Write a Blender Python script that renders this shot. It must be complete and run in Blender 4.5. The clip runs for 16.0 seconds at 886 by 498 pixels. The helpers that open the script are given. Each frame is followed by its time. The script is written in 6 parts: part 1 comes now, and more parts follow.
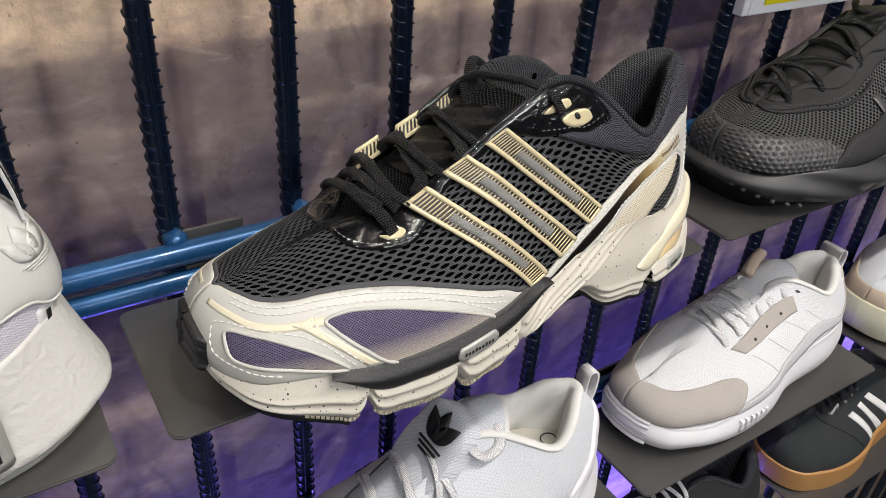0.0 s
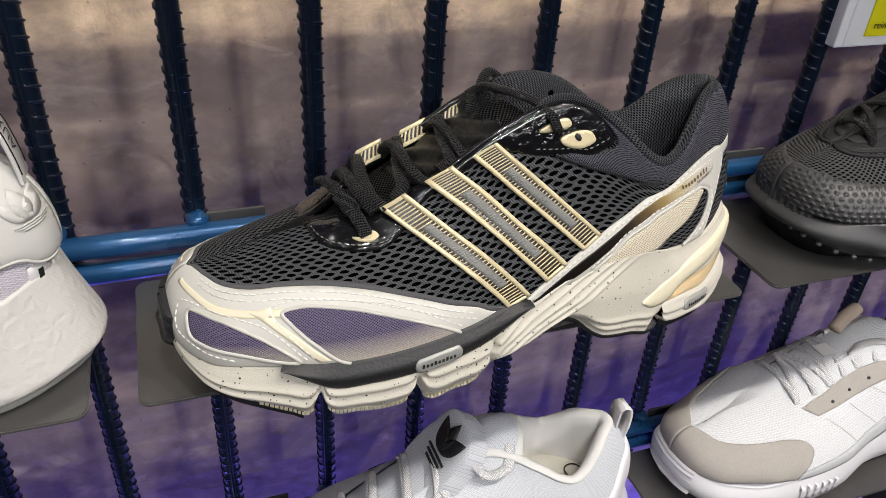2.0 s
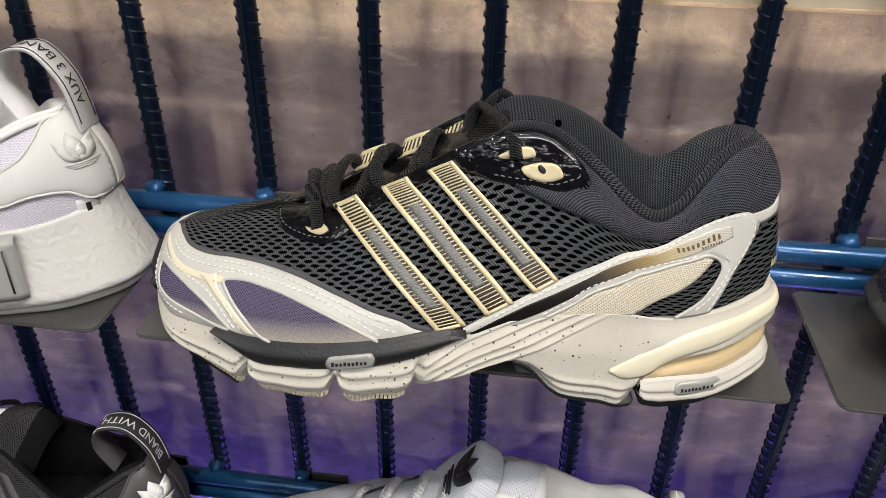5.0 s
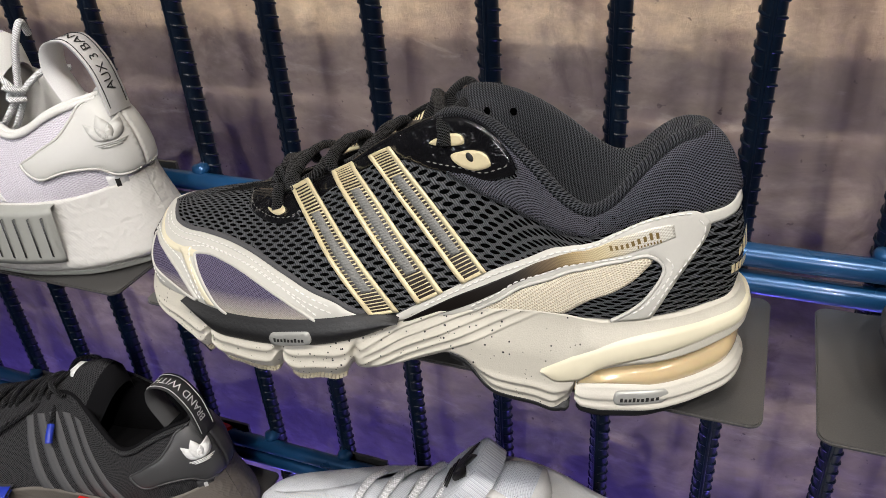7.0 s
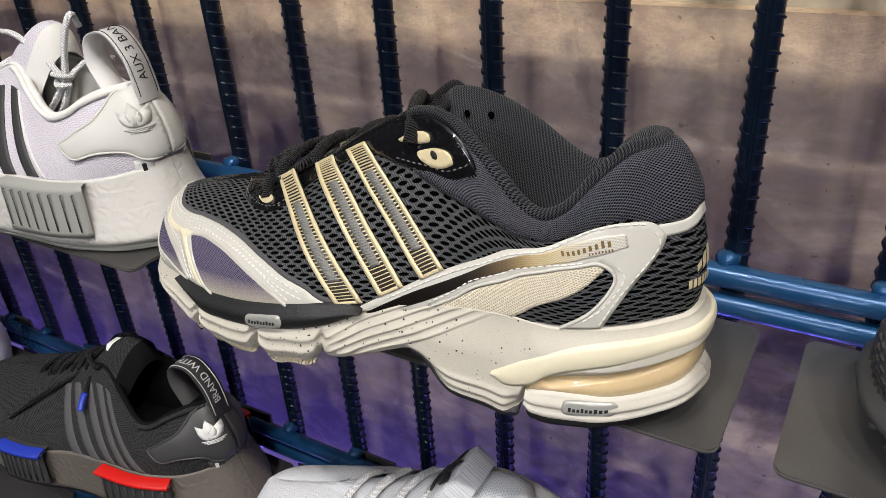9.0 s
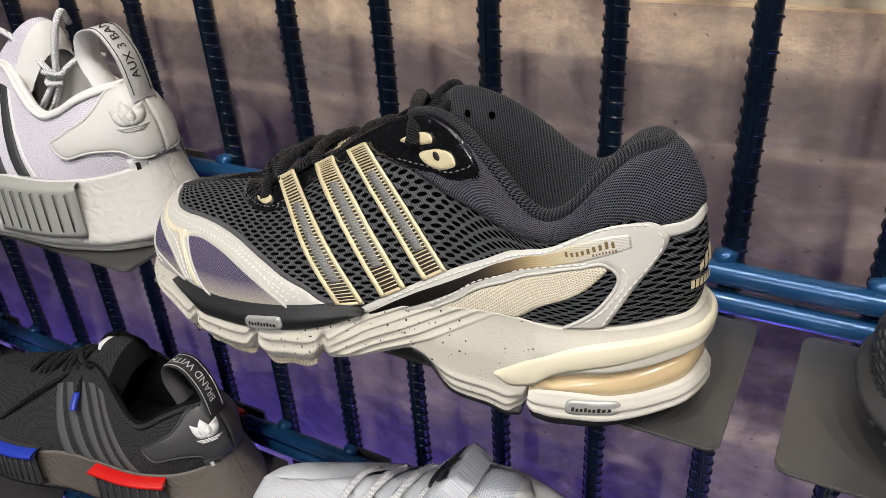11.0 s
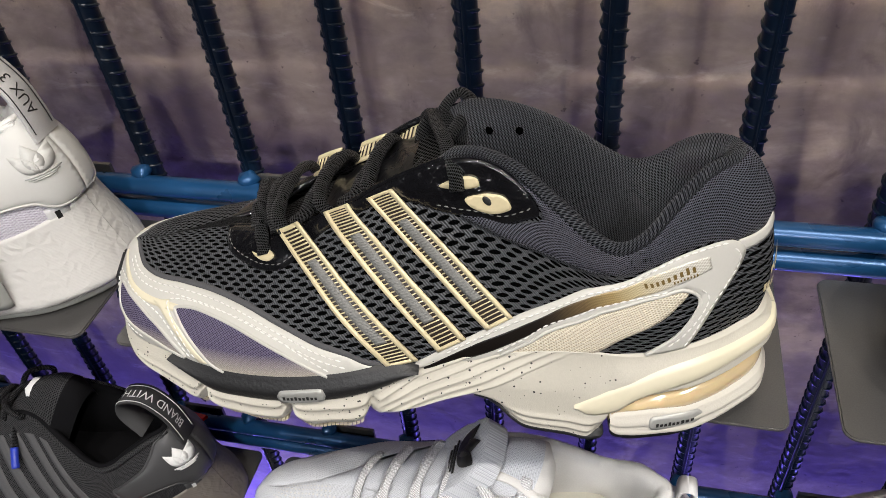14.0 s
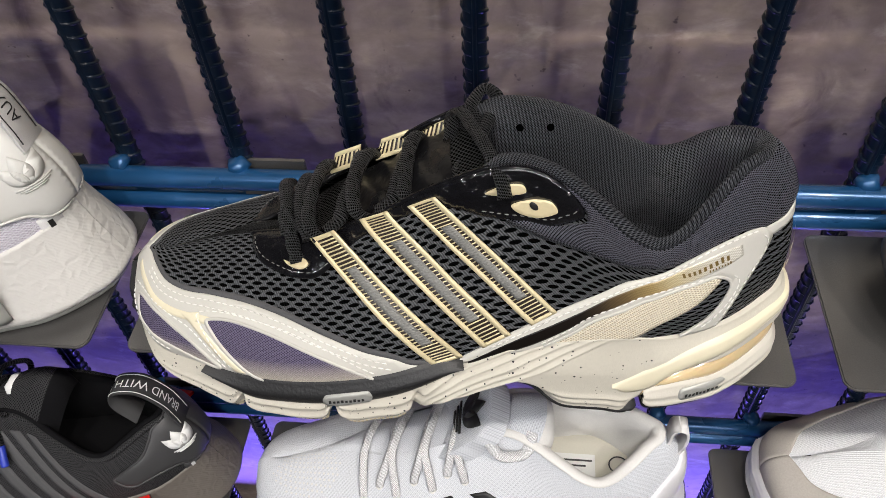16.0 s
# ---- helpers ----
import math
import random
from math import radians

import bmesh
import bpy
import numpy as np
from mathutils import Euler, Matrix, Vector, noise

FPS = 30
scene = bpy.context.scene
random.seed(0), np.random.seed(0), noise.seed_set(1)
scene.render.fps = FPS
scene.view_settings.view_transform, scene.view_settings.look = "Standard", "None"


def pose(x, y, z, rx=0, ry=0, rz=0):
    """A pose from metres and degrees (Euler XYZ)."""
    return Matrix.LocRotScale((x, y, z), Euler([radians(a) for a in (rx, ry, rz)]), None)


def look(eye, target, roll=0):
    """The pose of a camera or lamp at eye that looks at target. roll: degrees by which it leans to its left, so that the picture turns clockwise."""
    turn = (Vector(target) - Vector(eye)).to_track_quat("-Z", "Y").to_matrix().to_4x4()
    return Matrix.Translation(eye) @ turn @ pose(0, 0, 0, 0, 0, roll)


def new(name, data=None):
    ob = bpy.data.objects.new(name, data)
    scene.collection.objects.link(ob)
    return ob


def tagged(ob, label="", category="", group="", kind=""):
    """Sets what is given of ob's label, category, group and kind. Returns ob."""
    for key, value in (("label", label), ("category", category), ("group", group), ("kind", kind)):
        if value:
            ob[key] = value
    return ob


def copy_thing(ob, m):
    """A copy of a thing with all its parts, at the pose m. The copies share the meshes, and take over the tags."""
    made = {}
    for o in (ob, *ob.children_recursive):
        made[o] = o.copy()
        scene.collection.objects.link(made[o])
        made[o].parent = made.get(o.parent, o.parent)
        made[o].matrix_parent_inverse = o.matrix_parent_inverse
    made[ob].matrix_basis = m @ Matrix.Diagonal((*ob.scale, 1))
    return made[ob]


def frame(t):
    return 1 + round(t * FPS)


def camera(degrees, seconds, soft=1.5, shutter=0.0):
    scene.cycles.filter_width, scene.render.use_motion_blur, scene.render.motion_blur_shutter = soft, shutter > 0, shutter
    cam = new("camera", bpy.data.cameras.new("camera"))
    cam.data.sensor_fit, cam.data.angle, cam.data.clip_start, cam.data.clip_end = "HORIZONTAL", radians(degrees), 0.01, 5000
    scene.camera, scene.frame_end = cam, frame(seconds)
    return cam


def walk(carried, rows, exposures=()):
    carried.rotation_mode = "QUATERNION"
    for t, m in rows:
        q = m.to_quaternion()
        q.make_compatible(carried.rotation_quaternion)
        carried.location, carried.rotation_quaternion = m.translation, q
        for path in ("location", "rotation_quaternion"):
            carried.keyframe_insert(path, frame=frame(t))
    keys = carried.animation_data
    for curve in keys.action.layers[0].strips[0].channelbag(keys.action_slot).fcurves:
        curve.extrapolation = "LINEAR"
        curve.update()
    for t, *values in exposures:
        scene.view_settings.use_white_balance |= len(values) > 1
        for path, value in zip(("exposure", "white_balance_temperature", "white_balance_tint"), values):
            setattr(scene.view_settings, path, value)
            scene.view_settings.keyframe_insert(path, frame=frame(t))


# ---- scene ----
cam = camera(60.2, 16.0, soft=0.8)
PATH = [
    (0, (0.035, 0.024, 1.524), (0.991, 1.401, 0.433), 4.5),
    (0.5, (0.042, 0.021, 1.524), (0.949, 1.428, 0.43), 4.5),
    (1, (0.055, 0.012, 1.525), (0.887, 1.464, 0.43), 4.3),
    (1.5, (0.079, 0.002, 1.528), (0.812, 1.505, 0.43), 4.2),
    (2, (0.103, -0.006, 1.528), (0.715, 1.55, 0.431), 4.0),
    (2.5, (0.127, -0.012, 1.528), (0.608, 1.597, 0.442), 3.7),
    (3, (0.152, -0.02, 1.529), (0.501, 1.63, 0.455), 3.5),
    (3.5, (0.179, -0.027, 1.529), (0.39, 1.652, 0.463), 3.3),
    (4, (0.21, -0.029, 1.527), (0.272, 1.666, 0.468), 2.7),
    (4.5, (0.242, -0.027, 1.526), (0.159, 1.669, 0.47), 1.9),
    (5, (0.266, -0.021, 1.524), (0.035, 1.662, 0.468), 0.7),
    (7.5, (0.389, 0.01, 1.512), (-0.4, 1.537, 0.488), -5.2),
    (8, (0.404, 0.015, 1.509), (-0.453, 1.518, 0.507), -5.1),
    (8.5, (0.413, 0.018, 1.507), (-0.49, 1.505, 0.521), -4.7),
    (9, (0.42, 0.019, 1.505), (-0.511, 1.498, 0.532), -4.2),
    (11.5, (0.406, 0.017, 1.513), (-0.452, 1.51, 0.496), -3.9),
    (12, (0.393, 0.022, 1.52), (-0.399, 1.519, 0.456), -4.6),
    (12.5, (0.377, 0.026, 1.529), (-0.326, 1.522, 0.403), -5.4),
    (13, (0.359, 0.033, 1.537), (-0.263, 1.52, 0.352), -6.0),
    (13.5, (0.337, 0.042, 1.546), (-0.203, 1.503, 0.291), -6.6),
    (14, (0.315, 0.05, 1.558), (-0.136, 1.481, 0.237), -6.7),
    (14.5, (0.3, 0.054, 1.569), (-0.068, 1.452, 0.187), -6.6),
    (15, (0.288, 0.057, 1.578), (-0.018, 1.418, 0.145), -6.3),
    (15.5, (0.273, 0.059, 1.587), (0.032, 1.39, 0.115), -5.4),
    (16, (0.264, 0.063, 1.589), (0.055, 1.373, 0.091), -4.6),
]
walk(cam, [(t, look(eye, target, roll)) for t, eye, target, roll in PATH])

# ---------------------------------------------------------------- light
MM = 0.001
world = bpy.data.worlds.new("shop_air")
world.use_nodes = True
world.node_tree.nodes["Background"].inputs[0].default_value = (0.75, 0.78, 0.9, 1)
world.node_tree.nodes["Background"].inputs[1].default_value = 0.03
scene.world = world


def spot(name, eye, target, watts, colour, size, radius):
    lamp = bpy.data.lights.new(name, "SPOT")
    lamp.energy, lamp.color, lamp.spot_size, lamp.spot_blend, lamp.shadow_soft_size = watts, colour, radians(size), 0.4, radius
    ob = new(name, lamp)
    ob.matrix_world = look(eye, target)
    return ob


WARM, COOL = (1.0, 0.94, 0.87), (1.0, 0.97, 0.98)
for x, watts in ((-0.85, 4), (-0.30, 13), (0.22, 44), (0.72, 45), (1.25, 62)):
    spot("track_spot", (x, -0.51, 3.0), (0.25 + 0.55 * (x - 0.25), 0.4, 1.3), watts, WARM, 62, 0.014)
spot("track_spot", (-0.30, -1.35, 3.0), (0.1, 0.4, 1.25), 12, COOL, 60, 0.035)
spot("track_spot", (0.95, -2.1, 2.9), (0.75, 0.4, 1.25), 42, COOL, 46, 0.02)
# two added fill spots, out of view, aimed to brighten the lower shoes
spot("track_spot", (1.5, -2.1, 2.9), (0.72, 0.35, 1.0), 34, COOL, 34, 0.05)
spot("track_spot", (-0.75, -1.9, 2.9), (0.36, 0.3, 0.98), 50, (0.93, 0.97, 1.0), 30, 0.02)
# added fill panel, out of view: softens shadows and lifts the lower shoes
panel = bpy.data.lights.new("ceiling_panel_light", "AREA")
panel.shape, panel.size, panel.size_y, panel.energy, panel.color = "RECTANGLE", 2.4, 0.3, 42.0, COOL
panel_ob = new("ceiling_panel_light", panel)
panel_ob.matrix_world = look((0.4, -3.4, 3.05), (0.4, 0.0, 0.9))
strip = bpy.data.lights.new("blue_strip_light", "AREA")
strip.shape, strip.size, strip.size_y, strip.energy, strip.color = "RECTANGLE", 3.0, 0.012, 13.0, (0.18, 0.13, 1.0)
strip_ob = new("blue_strip_light", strip)
strip_ob.matrix_world = look((0.3, 0.43, 0.62), (0.3, 0.455, 1.4))

# ---------------------------------------------------------------- materials
def mat(name, colour, rough=0.5, metal=0.0, grain=0.0, grain_scale=800.0, stain=0.0, stain_scale=18.0, bump=0.0, bump_scale=900.0, spec=0.5, coat=0.0):
    """A node material with variation at two scales: fine grain and broad stains, both in object space."""
    m = bpy.data.materials.new(name)
    m.use_nodes = True
    nt = m.node_tree
    N, L = nt.nodes, nt.links
    b = N["Principled BSDF"]
    b.inputs["Base Color"].default_value = (*colour, 1)
    b.inputs["Roughness"].default_value = rough
    b.inputs["Metallic"].default_value = metal
    b.inputs["Specular IOR Level"].default_value = spec
    b.inputs["Coat Weight"].default_value = coat
    b.inputs["Coat Roughness"].default_value = 0.06
    tc = N.new("ShaderNodeTexCoord")
    if grain or stain:
        mix = N.new("ShaderNodeMixRGB")
        mix.blend_type = "MULTIPLY"
        mix.inputs[0].default_value = 1
        mix.inputs[1].default_value = (*colour, 1)
        n1, n2, ad, mr = N.new("ShaderNodeTexNoise"), N.new("ShaderNodeTexNoise"), N.new("ShaderNodeMath"), N.new("ShaderNodeMath")
        n1.inputs["Scale"].default_value, n2.inputs["Scale"].default_value = grain_scale, stain_scale
        n2.inputs["Detail"].default_value = 6
        for n in (n1, n2):
            L.new(tc.outputs["Object"], n.inputs["Vector"])
        ad.operation = mr.operation = "MULTIPLY_ADD"
        ad.inputs[1].default_value, ad.inputs[2].default_value = 2 * grain, 1 - grain
        L.new(n1.outputs["Fac"], ad.inputs[0])
        mr.inputs[1].default_value, = (2 * stain,)
        sub = N.new("ShaderNodeMath")
        sub.operation = "SUBTRACT"
        L.new(ad.outputs[0], sub.inputs[0])
        sub.inputs[1].default_value = stain
        L.new(n2.outputs["Fac"], mr.inputs[0])
        L.new(sub.outputs[0], mr.inputs[2])
        L.new(mr.outputs[0], mix.inputs[2])
        L.new(mix.outputs[0], b.inputs["Base Color"])
        rr = N.new("ShaderNodeMath")
        rr.operation = "MULTIPLY_ADD"
        rr.inputs[1].default_value, rr.inputs[2].default_value = 0.25, rough - 0.125
        rr.use_clamp = True
        L.new(n2.outputs["Fac"], rr.inputs[0])
        L.new(rr.outputs[0], b.inputs["Roughness"])
    if bump:
        nb, bp = N.new("ShaderNodeTexNoise"), N.new("ShaderNodeBump")
        nb.inputs["Scale"].default_value = bump_scale
        nb.inputs["Detail"].default_value = 3
        L.new(tc.outputs["Object"], nb.inputs["Vector"])
        bp.inputs["Strength"].default_value, bp.inputs["Distance"].default_value = bump, 0.001
        L.new(nb.outputs["Fac"], bp.inputs["Height"])
        L.new(bp.outputs[0], b.inputs["Normal"])
    return m




def smeared_plaster(name, tones, rough=0.6):
    """Trowelled plaster: drifting tones, level trowel marks, rust-brown blots and small pits."""
    m = mat(name, tones[0], rough, bump=0.9, bump_scale=75)
    N, L = m.node_tree.nodes, m.node_tree.links
    tc = N.new("ShaderNodeTexCoord")

    def layer(scale, detail, stretch, lo, hi, warp=0.0):
        mp, n, r = N.new("ShaderNodeMapping"), N.new("ShaderNodeTexNoise"), N.new("ShaderNodeMapRange")
        mp.inputs["Scale"].default_value = stretch
        n.inputs["Scale"].default_value, n.inputs["Detail"].default_value, n.inputs["Distortion"].default_value = scale, detail, warp
        n.inputs["Roughness"].default_value = 0.62
        r.inputs["From Min"].default_value, r.inputs["From Max"].default_value = lo, hi
        L.new(tc.outputs["Object"], mp.inputs["Vector"])
        L.new(mp.outputs[0], n.inputs["Vector"])
        L.new(n.outputs["Fac"], r.inputs["Value"])
        return r.outputs[0]
    col = None
    for tone, fac in zip(tones[1:], (layer(8, 8, (1, 1, 1.1), .44, .60, .8), layer(13, 9, (.8, 1, 1.2), .50, .64, .6), layer(19, 8, (1, 1, .8), .56, .66, .5), layer(30, 8, (.6, 1, 1.5), .58, .68, .4), layer(140, 2, (1, 1, 1), .70, .76), layer(55, 10, (.7, 1, 1.3), .42, .78, .3))):
        mx = N.new("ShaderNodeMixRGB")
        L.new(fac, mx.inputs[0])
        if col is None:
            mx.inputs[1].default_value = (*tones[0], 1)
        else:
            L.new(col, mx.inputs[1])
        mx.inputs[2].default_value = (*tone, 1)
        col = mx.outputs[0]
    # rougher, paler and warmer along the top, darker and cooler below an uneven edge
    sep, warp, ad, mr, tint, mx = N.new("ShaderNodeSeparateXYZ"), N.new("ShaderNodeTexNoise"), N.new("ShaderNodeMath"), N.new("ShaderNodeMapRange"), N.new("ShaderNodeMixRGB"), N.new("ShaderNodeMixRGB")
    warp.inputs["Scale"].default_value, warp.inputs["Detail"].default_value, warp.inputs["Roughness"].default_value = 22, 9, 0.7
    L.new(tc.outputs["Object"], sep.inputs[0])
    L.new(tc.outputs["Object"], warp.inputs["Vector"])
    ad.operation = "MULTIPLY_ADD"
    ad.inputs[1].default_value = 0.05
    L.new(warp.outputs["Fac"], ad.inputs[0])
    L.new(sep.outputs["Z"], ad.inputs[2])
    mr.inputs["From Min"].default_value, mr.inputs["From Max"].default_value = 1.384, 1.402
    L.new(ad.outputs[0], mr.inputs["Value"])
    tint.inputs[1].default_value, tint.inputs[2].default_value = (0.82, 0.80, 0.84, 1), (1.25, 1.18, 1.02, 1)
    L.new(mr.outputs[0], tint.inputs[0])
    mx.blend_type, mx.inputs[0].default_value = "MULTIPLY", 1
    L.new(col, mx.inputs[1])
    L.new(tint.outputs[0], mx.inputs[2])
    L.new(mx.outputs[0], N["Principled BSDF"].inputs["Base Color"])
    rough_bump = N.new("ShaderNodeBump")
    rough_bump.inputs["Distance"].default_value = 0.004
    L.new(mr.outputs[0], rough_bump.inputs["Strength"])
    L.new(warp.outputs["Fac"], rough_bump.inputs["Height"])
    L.new(N["Bump"].outputs[0], rough_bump.inputs["Normal"])
    L.new(rough_bump.outputs[0], N["Principled BSDF"].inputs["Normal"])
    return m


M_WALL = smeared_plaster("smeared_plaster", ((0.50, 0.40, 0.30), (0.37, 0.285, 0.23), (0.62, 0.505, 0.38), (0.29, 0.22, 0.18), (0.64, 0.54, 0.42), (0.2, 0.15, 0.12), (0.3, 0.235, 0.19)))
M_LEDGE = mat("pale_plaster", (0.5, 0.45, 0.36), 0.6, grain=0.08, grain_scale=200, stain=0.35, stain_scale=14, bump=0.25, bump_scale=90)
M_BAR = mat("blue_black_enamel", (0.003, 0.009, 0.022), 0.32, grain=0.3, grain_scale=90, stain=0.4, stain_scale=22, bump=0.2, bump_scale=300, spec=0.35, coat=0.12)
M_RAIL = mat("blue_enamel", (0.012, 0.075, 0.2), 0.3, 0.35, grain=0.12, grain_scale=60, stain=0.3, stain_scale=25, bump=0.08, bump_scale=200, coat=0.4)
M_PLATE = mat("black_powder_coat", (0.15, 0.146, 0.143), 0.33, 0.65, grain=0.2, grain_scale=1500, stain=0.2, stain_scale=30, bump=0.12, bump_scale=1800)
M_FLOOR = mat("dark_floor", (0.12, 0.11, 0.1), 0.45, grain=0.1, grain_scale=80, stain=0.2, stain_scale=3)
M_SHOP = mat("shop_wall_paint", (0.3, 0.3, 0.32), 0.7, grain=0.04, grain_scale=120, stain=0.08, stain_scale=2)
M_CEIL = mat("black_ceiling_paint", (0.05, 0.05, 0.055), 0.8, grain=0.05, grain_scale=120, stain=0.1, stain_scale=2)


def fabric(name, colour, hole, px, py, rx, ry, rough=0.75, depth=0.0008, slant=0.0, sheen=0.01, fade=None, yarn_mix=0.34, fine_mix=0.7, spec=0.18, soft=(0.7, 1.25)):
    """A knitted textile on metric UVs: staggered oval openings, fine yarn relief, an optional printed fade across v (colour, from, to)."""
    m = bpy.data.materials.new(name)
    m.use_nodes = True
    N, L = m.node_tree.nodes, m.node_tree.links
    b = N["Principled BSDF"]
    b.inputs["Roughness"].default_value = rough
    b.inputs["Sheen Weight"].default_value = sheen
    uv = N.new("ShaderNodeUVMap")
    uv.uv_map = "UVMap"

    def math_node(op, a, c=None, d=None, clamp=False):
        n = N.new("ShaderNodeMath")
        n.operation, n.use_clamp = op, clamp
        for i, x in enumerate((a, c, d)):
            if x is None:
                continue
            if isinstance(x, (int, float)):
                n.inputs[i].default_value = x
            else:
                L.new(x, n.inputs[i])
        return n.outputs[0]
    wob = N.new("ShaderNodeTexNoise")
    wob.inputs["Scale"].default_value = 160
    L.new(uv.outputs[0], wob.inputs["Vector"])
    sep = N.new("ShaderNodeSeparateXYZ")
    L.new(uv.outputs[0], sep.inputs[0])
    x = math_node("ADD", math_node("DIVIDE", math_node("MULTIPLY_ADD", sep.outputs[1], slant, sep.outputs[0]), px), math_node("MULTIPLY", wob.outputs["Fac"], 0.25))
    y = math_node("ADD", math_node("DIVIDE", sep.outputs[1], py), math_node("MULTIPLY", wob.outputs["Fac"], 0.2))
    ds = []
    for sh in (0.0, 0.5):
        fx = math_node("SUBTRACT", math_node("FRACT", math_node("ADD", x, sh)), 0.5)
        fy = math_node("SUBTRACT", math_node("FRACT", math_node("ADD", y, sh)), 0.5)
        ex = math_node("POWER", math_node("ABSOLUTE", math_node("DIVIDE", fx, rx)), 1.6)
        ey = math_node("POWER", math_node("ABSOLUTE", math_node("DIVIDE", fy, ry)), 2.0)
        ds.append(math_node("ADD", ex, ey))
    d = math_node("MINIMUM", ds[0], ds[1])
    mask = N.new("ShaderNodeMapRange")
    mask.interpolation_type = "SMOOTHSTEP"
    mask.inputs["From Min"].default_value, mask.inputs["From Max"].default_value = soft
    L.new(d, mask.inputs["Value"])
    gloss = N.new("ShaderNodeMath")
    gloss.operation = "MULTIPLY"
    gloss.inputs[1].default_value = spec
    L.new(mask.outputs[0], gloss.inputs[0])
    L.new(gloss.outputs[0], b.inputs["Specular IOR Level"])
    # yarn: slanting fine threads
    yarn = math_node("SINE", math_node("ADD", math_node("MULTIPLY", sep.outputs[0], 2 * math.pi / 0.0011), math_node("MULTIPLY", sep.outputs[1], 2 * math.pi / 0.0016)))
    fine = N.new("ShaderNodeTexNoise")
    fine.inputs["Scale"].default_value = 900
    L.new(uv.outputs[0], fine.inputs["Vector"])
    base = N.new("ShaderNodeMixRGB")
    base.inputs[1].default_value, base.inputs[2].default_value = (*hole, 1), (*colour, 1)
    L.new(mask.outputs[0], base.inputs[0])
    tone = N.new("ShaderNodeMixRGB")
    tone.blend_type = "MULTIPLY"
    tone.inputs[0].default_value = 1
    shade = math_node("ADD", math_node("MULTIPLY", fine.outputs["Fac"], fine_mix), math_node("MULTIPLY_ADD", yarn, yarn_mix, 1 - fine_mix * .5))
    L.new(shade, tone.inputs[2])
    src = base.outputs[0]
    if fade:
        mixf, rng = N.new("ShaderNodeMixRGB"), N.new("ShaderNodeMapRange")
        rng.inputs["From Min"].default_value, rng.inputs["From Max"].default_value = fade[1], fade[2]
        L.new(sep.outputs[1], rng.inputs["Value"])
        L.new(rng.outputs[0], mixf.inputs[0])
        mixf.inputs[1].default_value = (*fade[0], 1)
        L.new(base.outputs[0], mixf.inputs[2])
        src = mixf.outputs[0]
    L.new(src, tone.inputs[1])
    L.new(tone.outputs[0], b.inputs["Base Color"])
    bp = N.new("ShaderNodeBump")
    bp.inputs["Strength"].default_value, bp.inputs["Distance"].default_value = 0.9, depth
    h = math_node("ADD", mask.outputs[0], math_node("MULTIPLY_ADD", yarn, yarn_mix * .5, math_node("MULTIPLY", fine.outputs["Fac"], 0.3)))
    L.new(h, bp.inputs["Height"])
    L.new(bp.outputs[0], b.inputs["Normal"])
    return m


def speckled(name, colour, dot, rough=0.5, scale=520.0, amount=0.8):
    """Moulded foam with a fine texture and scattered painted specks."""
    m = mat(name, colour, rough, grain=0.05, grain_scale=700, stain=0.07, stain_scale=25, bump=0.18, bump_scale=1700)
    N, L = m.node_tree.nodes, m.node_tree.links
    b = N["Principled BSDF"]
    src = b.inputs["Base Color"].links[0].from_socket
    tc, vo = N.new("ShaderNodeTexCoord"), N.new("ShaderNodeTexVoronoi")
    vo.inputs["Scale"].default_value = scale
    L.new(tc.outputs["Object"], vo.inputs["Vector"])
    sep = N.new("ShaderNodeSeparateColor")
    L.new(vo.outputs["Color"], sep.inputs[0])
    size = N.new("ShaderNodeMath")
    size.operation = "MULTIPLY"
    size.inputs[1].default_value = 0.26
    L.new(sep.outputs[1], size.inputs[0])
    near, pick, both = N.new("ShaderNodeMath"), N.new("ShaderNodeMath"), N.new("ShaderNodeMath")
    near.operation = pick.operation = "LESS_THAN"
    both.operation = "MULTIPLY"
    L.new(vo.outputs["Distance"], near.inputs[0])
    L.new(size.outputs[0], near.inputs[1])
    L.new(sep.outputs[0], pick.inputs[0])
    grade, gx = N.new("ShaderNodeMapRange"), N.new("ShaderNodeSeparateXYZ")
    L.new(tc.outputs["Object"], gx.inputs[0])
    L.new(gx.outputs[0], grade.inputs["Value"])
    grade.inputs["From Min"].default_value, grade.inputs["From Max"].default_value = 0.19, 0.235
    grade.inputs["To Min"].default_value, grade.inputs["To Max"].default_value = amount, 0.0
    L.new(grade.outputs[0], pick.inputs[1])
    L.new(near.outputs[0], both.inputs[0])
    L.new(pick.outputs[0], both.inputs[1])
    mx = N.new("ShaderNodeMixRGB")
    L.new(both.outputs[0], mx.inputs[0])
    L.new(src, mx.inputs[1])
    mx.inputs[2].default_value = (*dot, 1)
    L.new(mx.outputs[0], b.inputs["Base Color"])
    return m


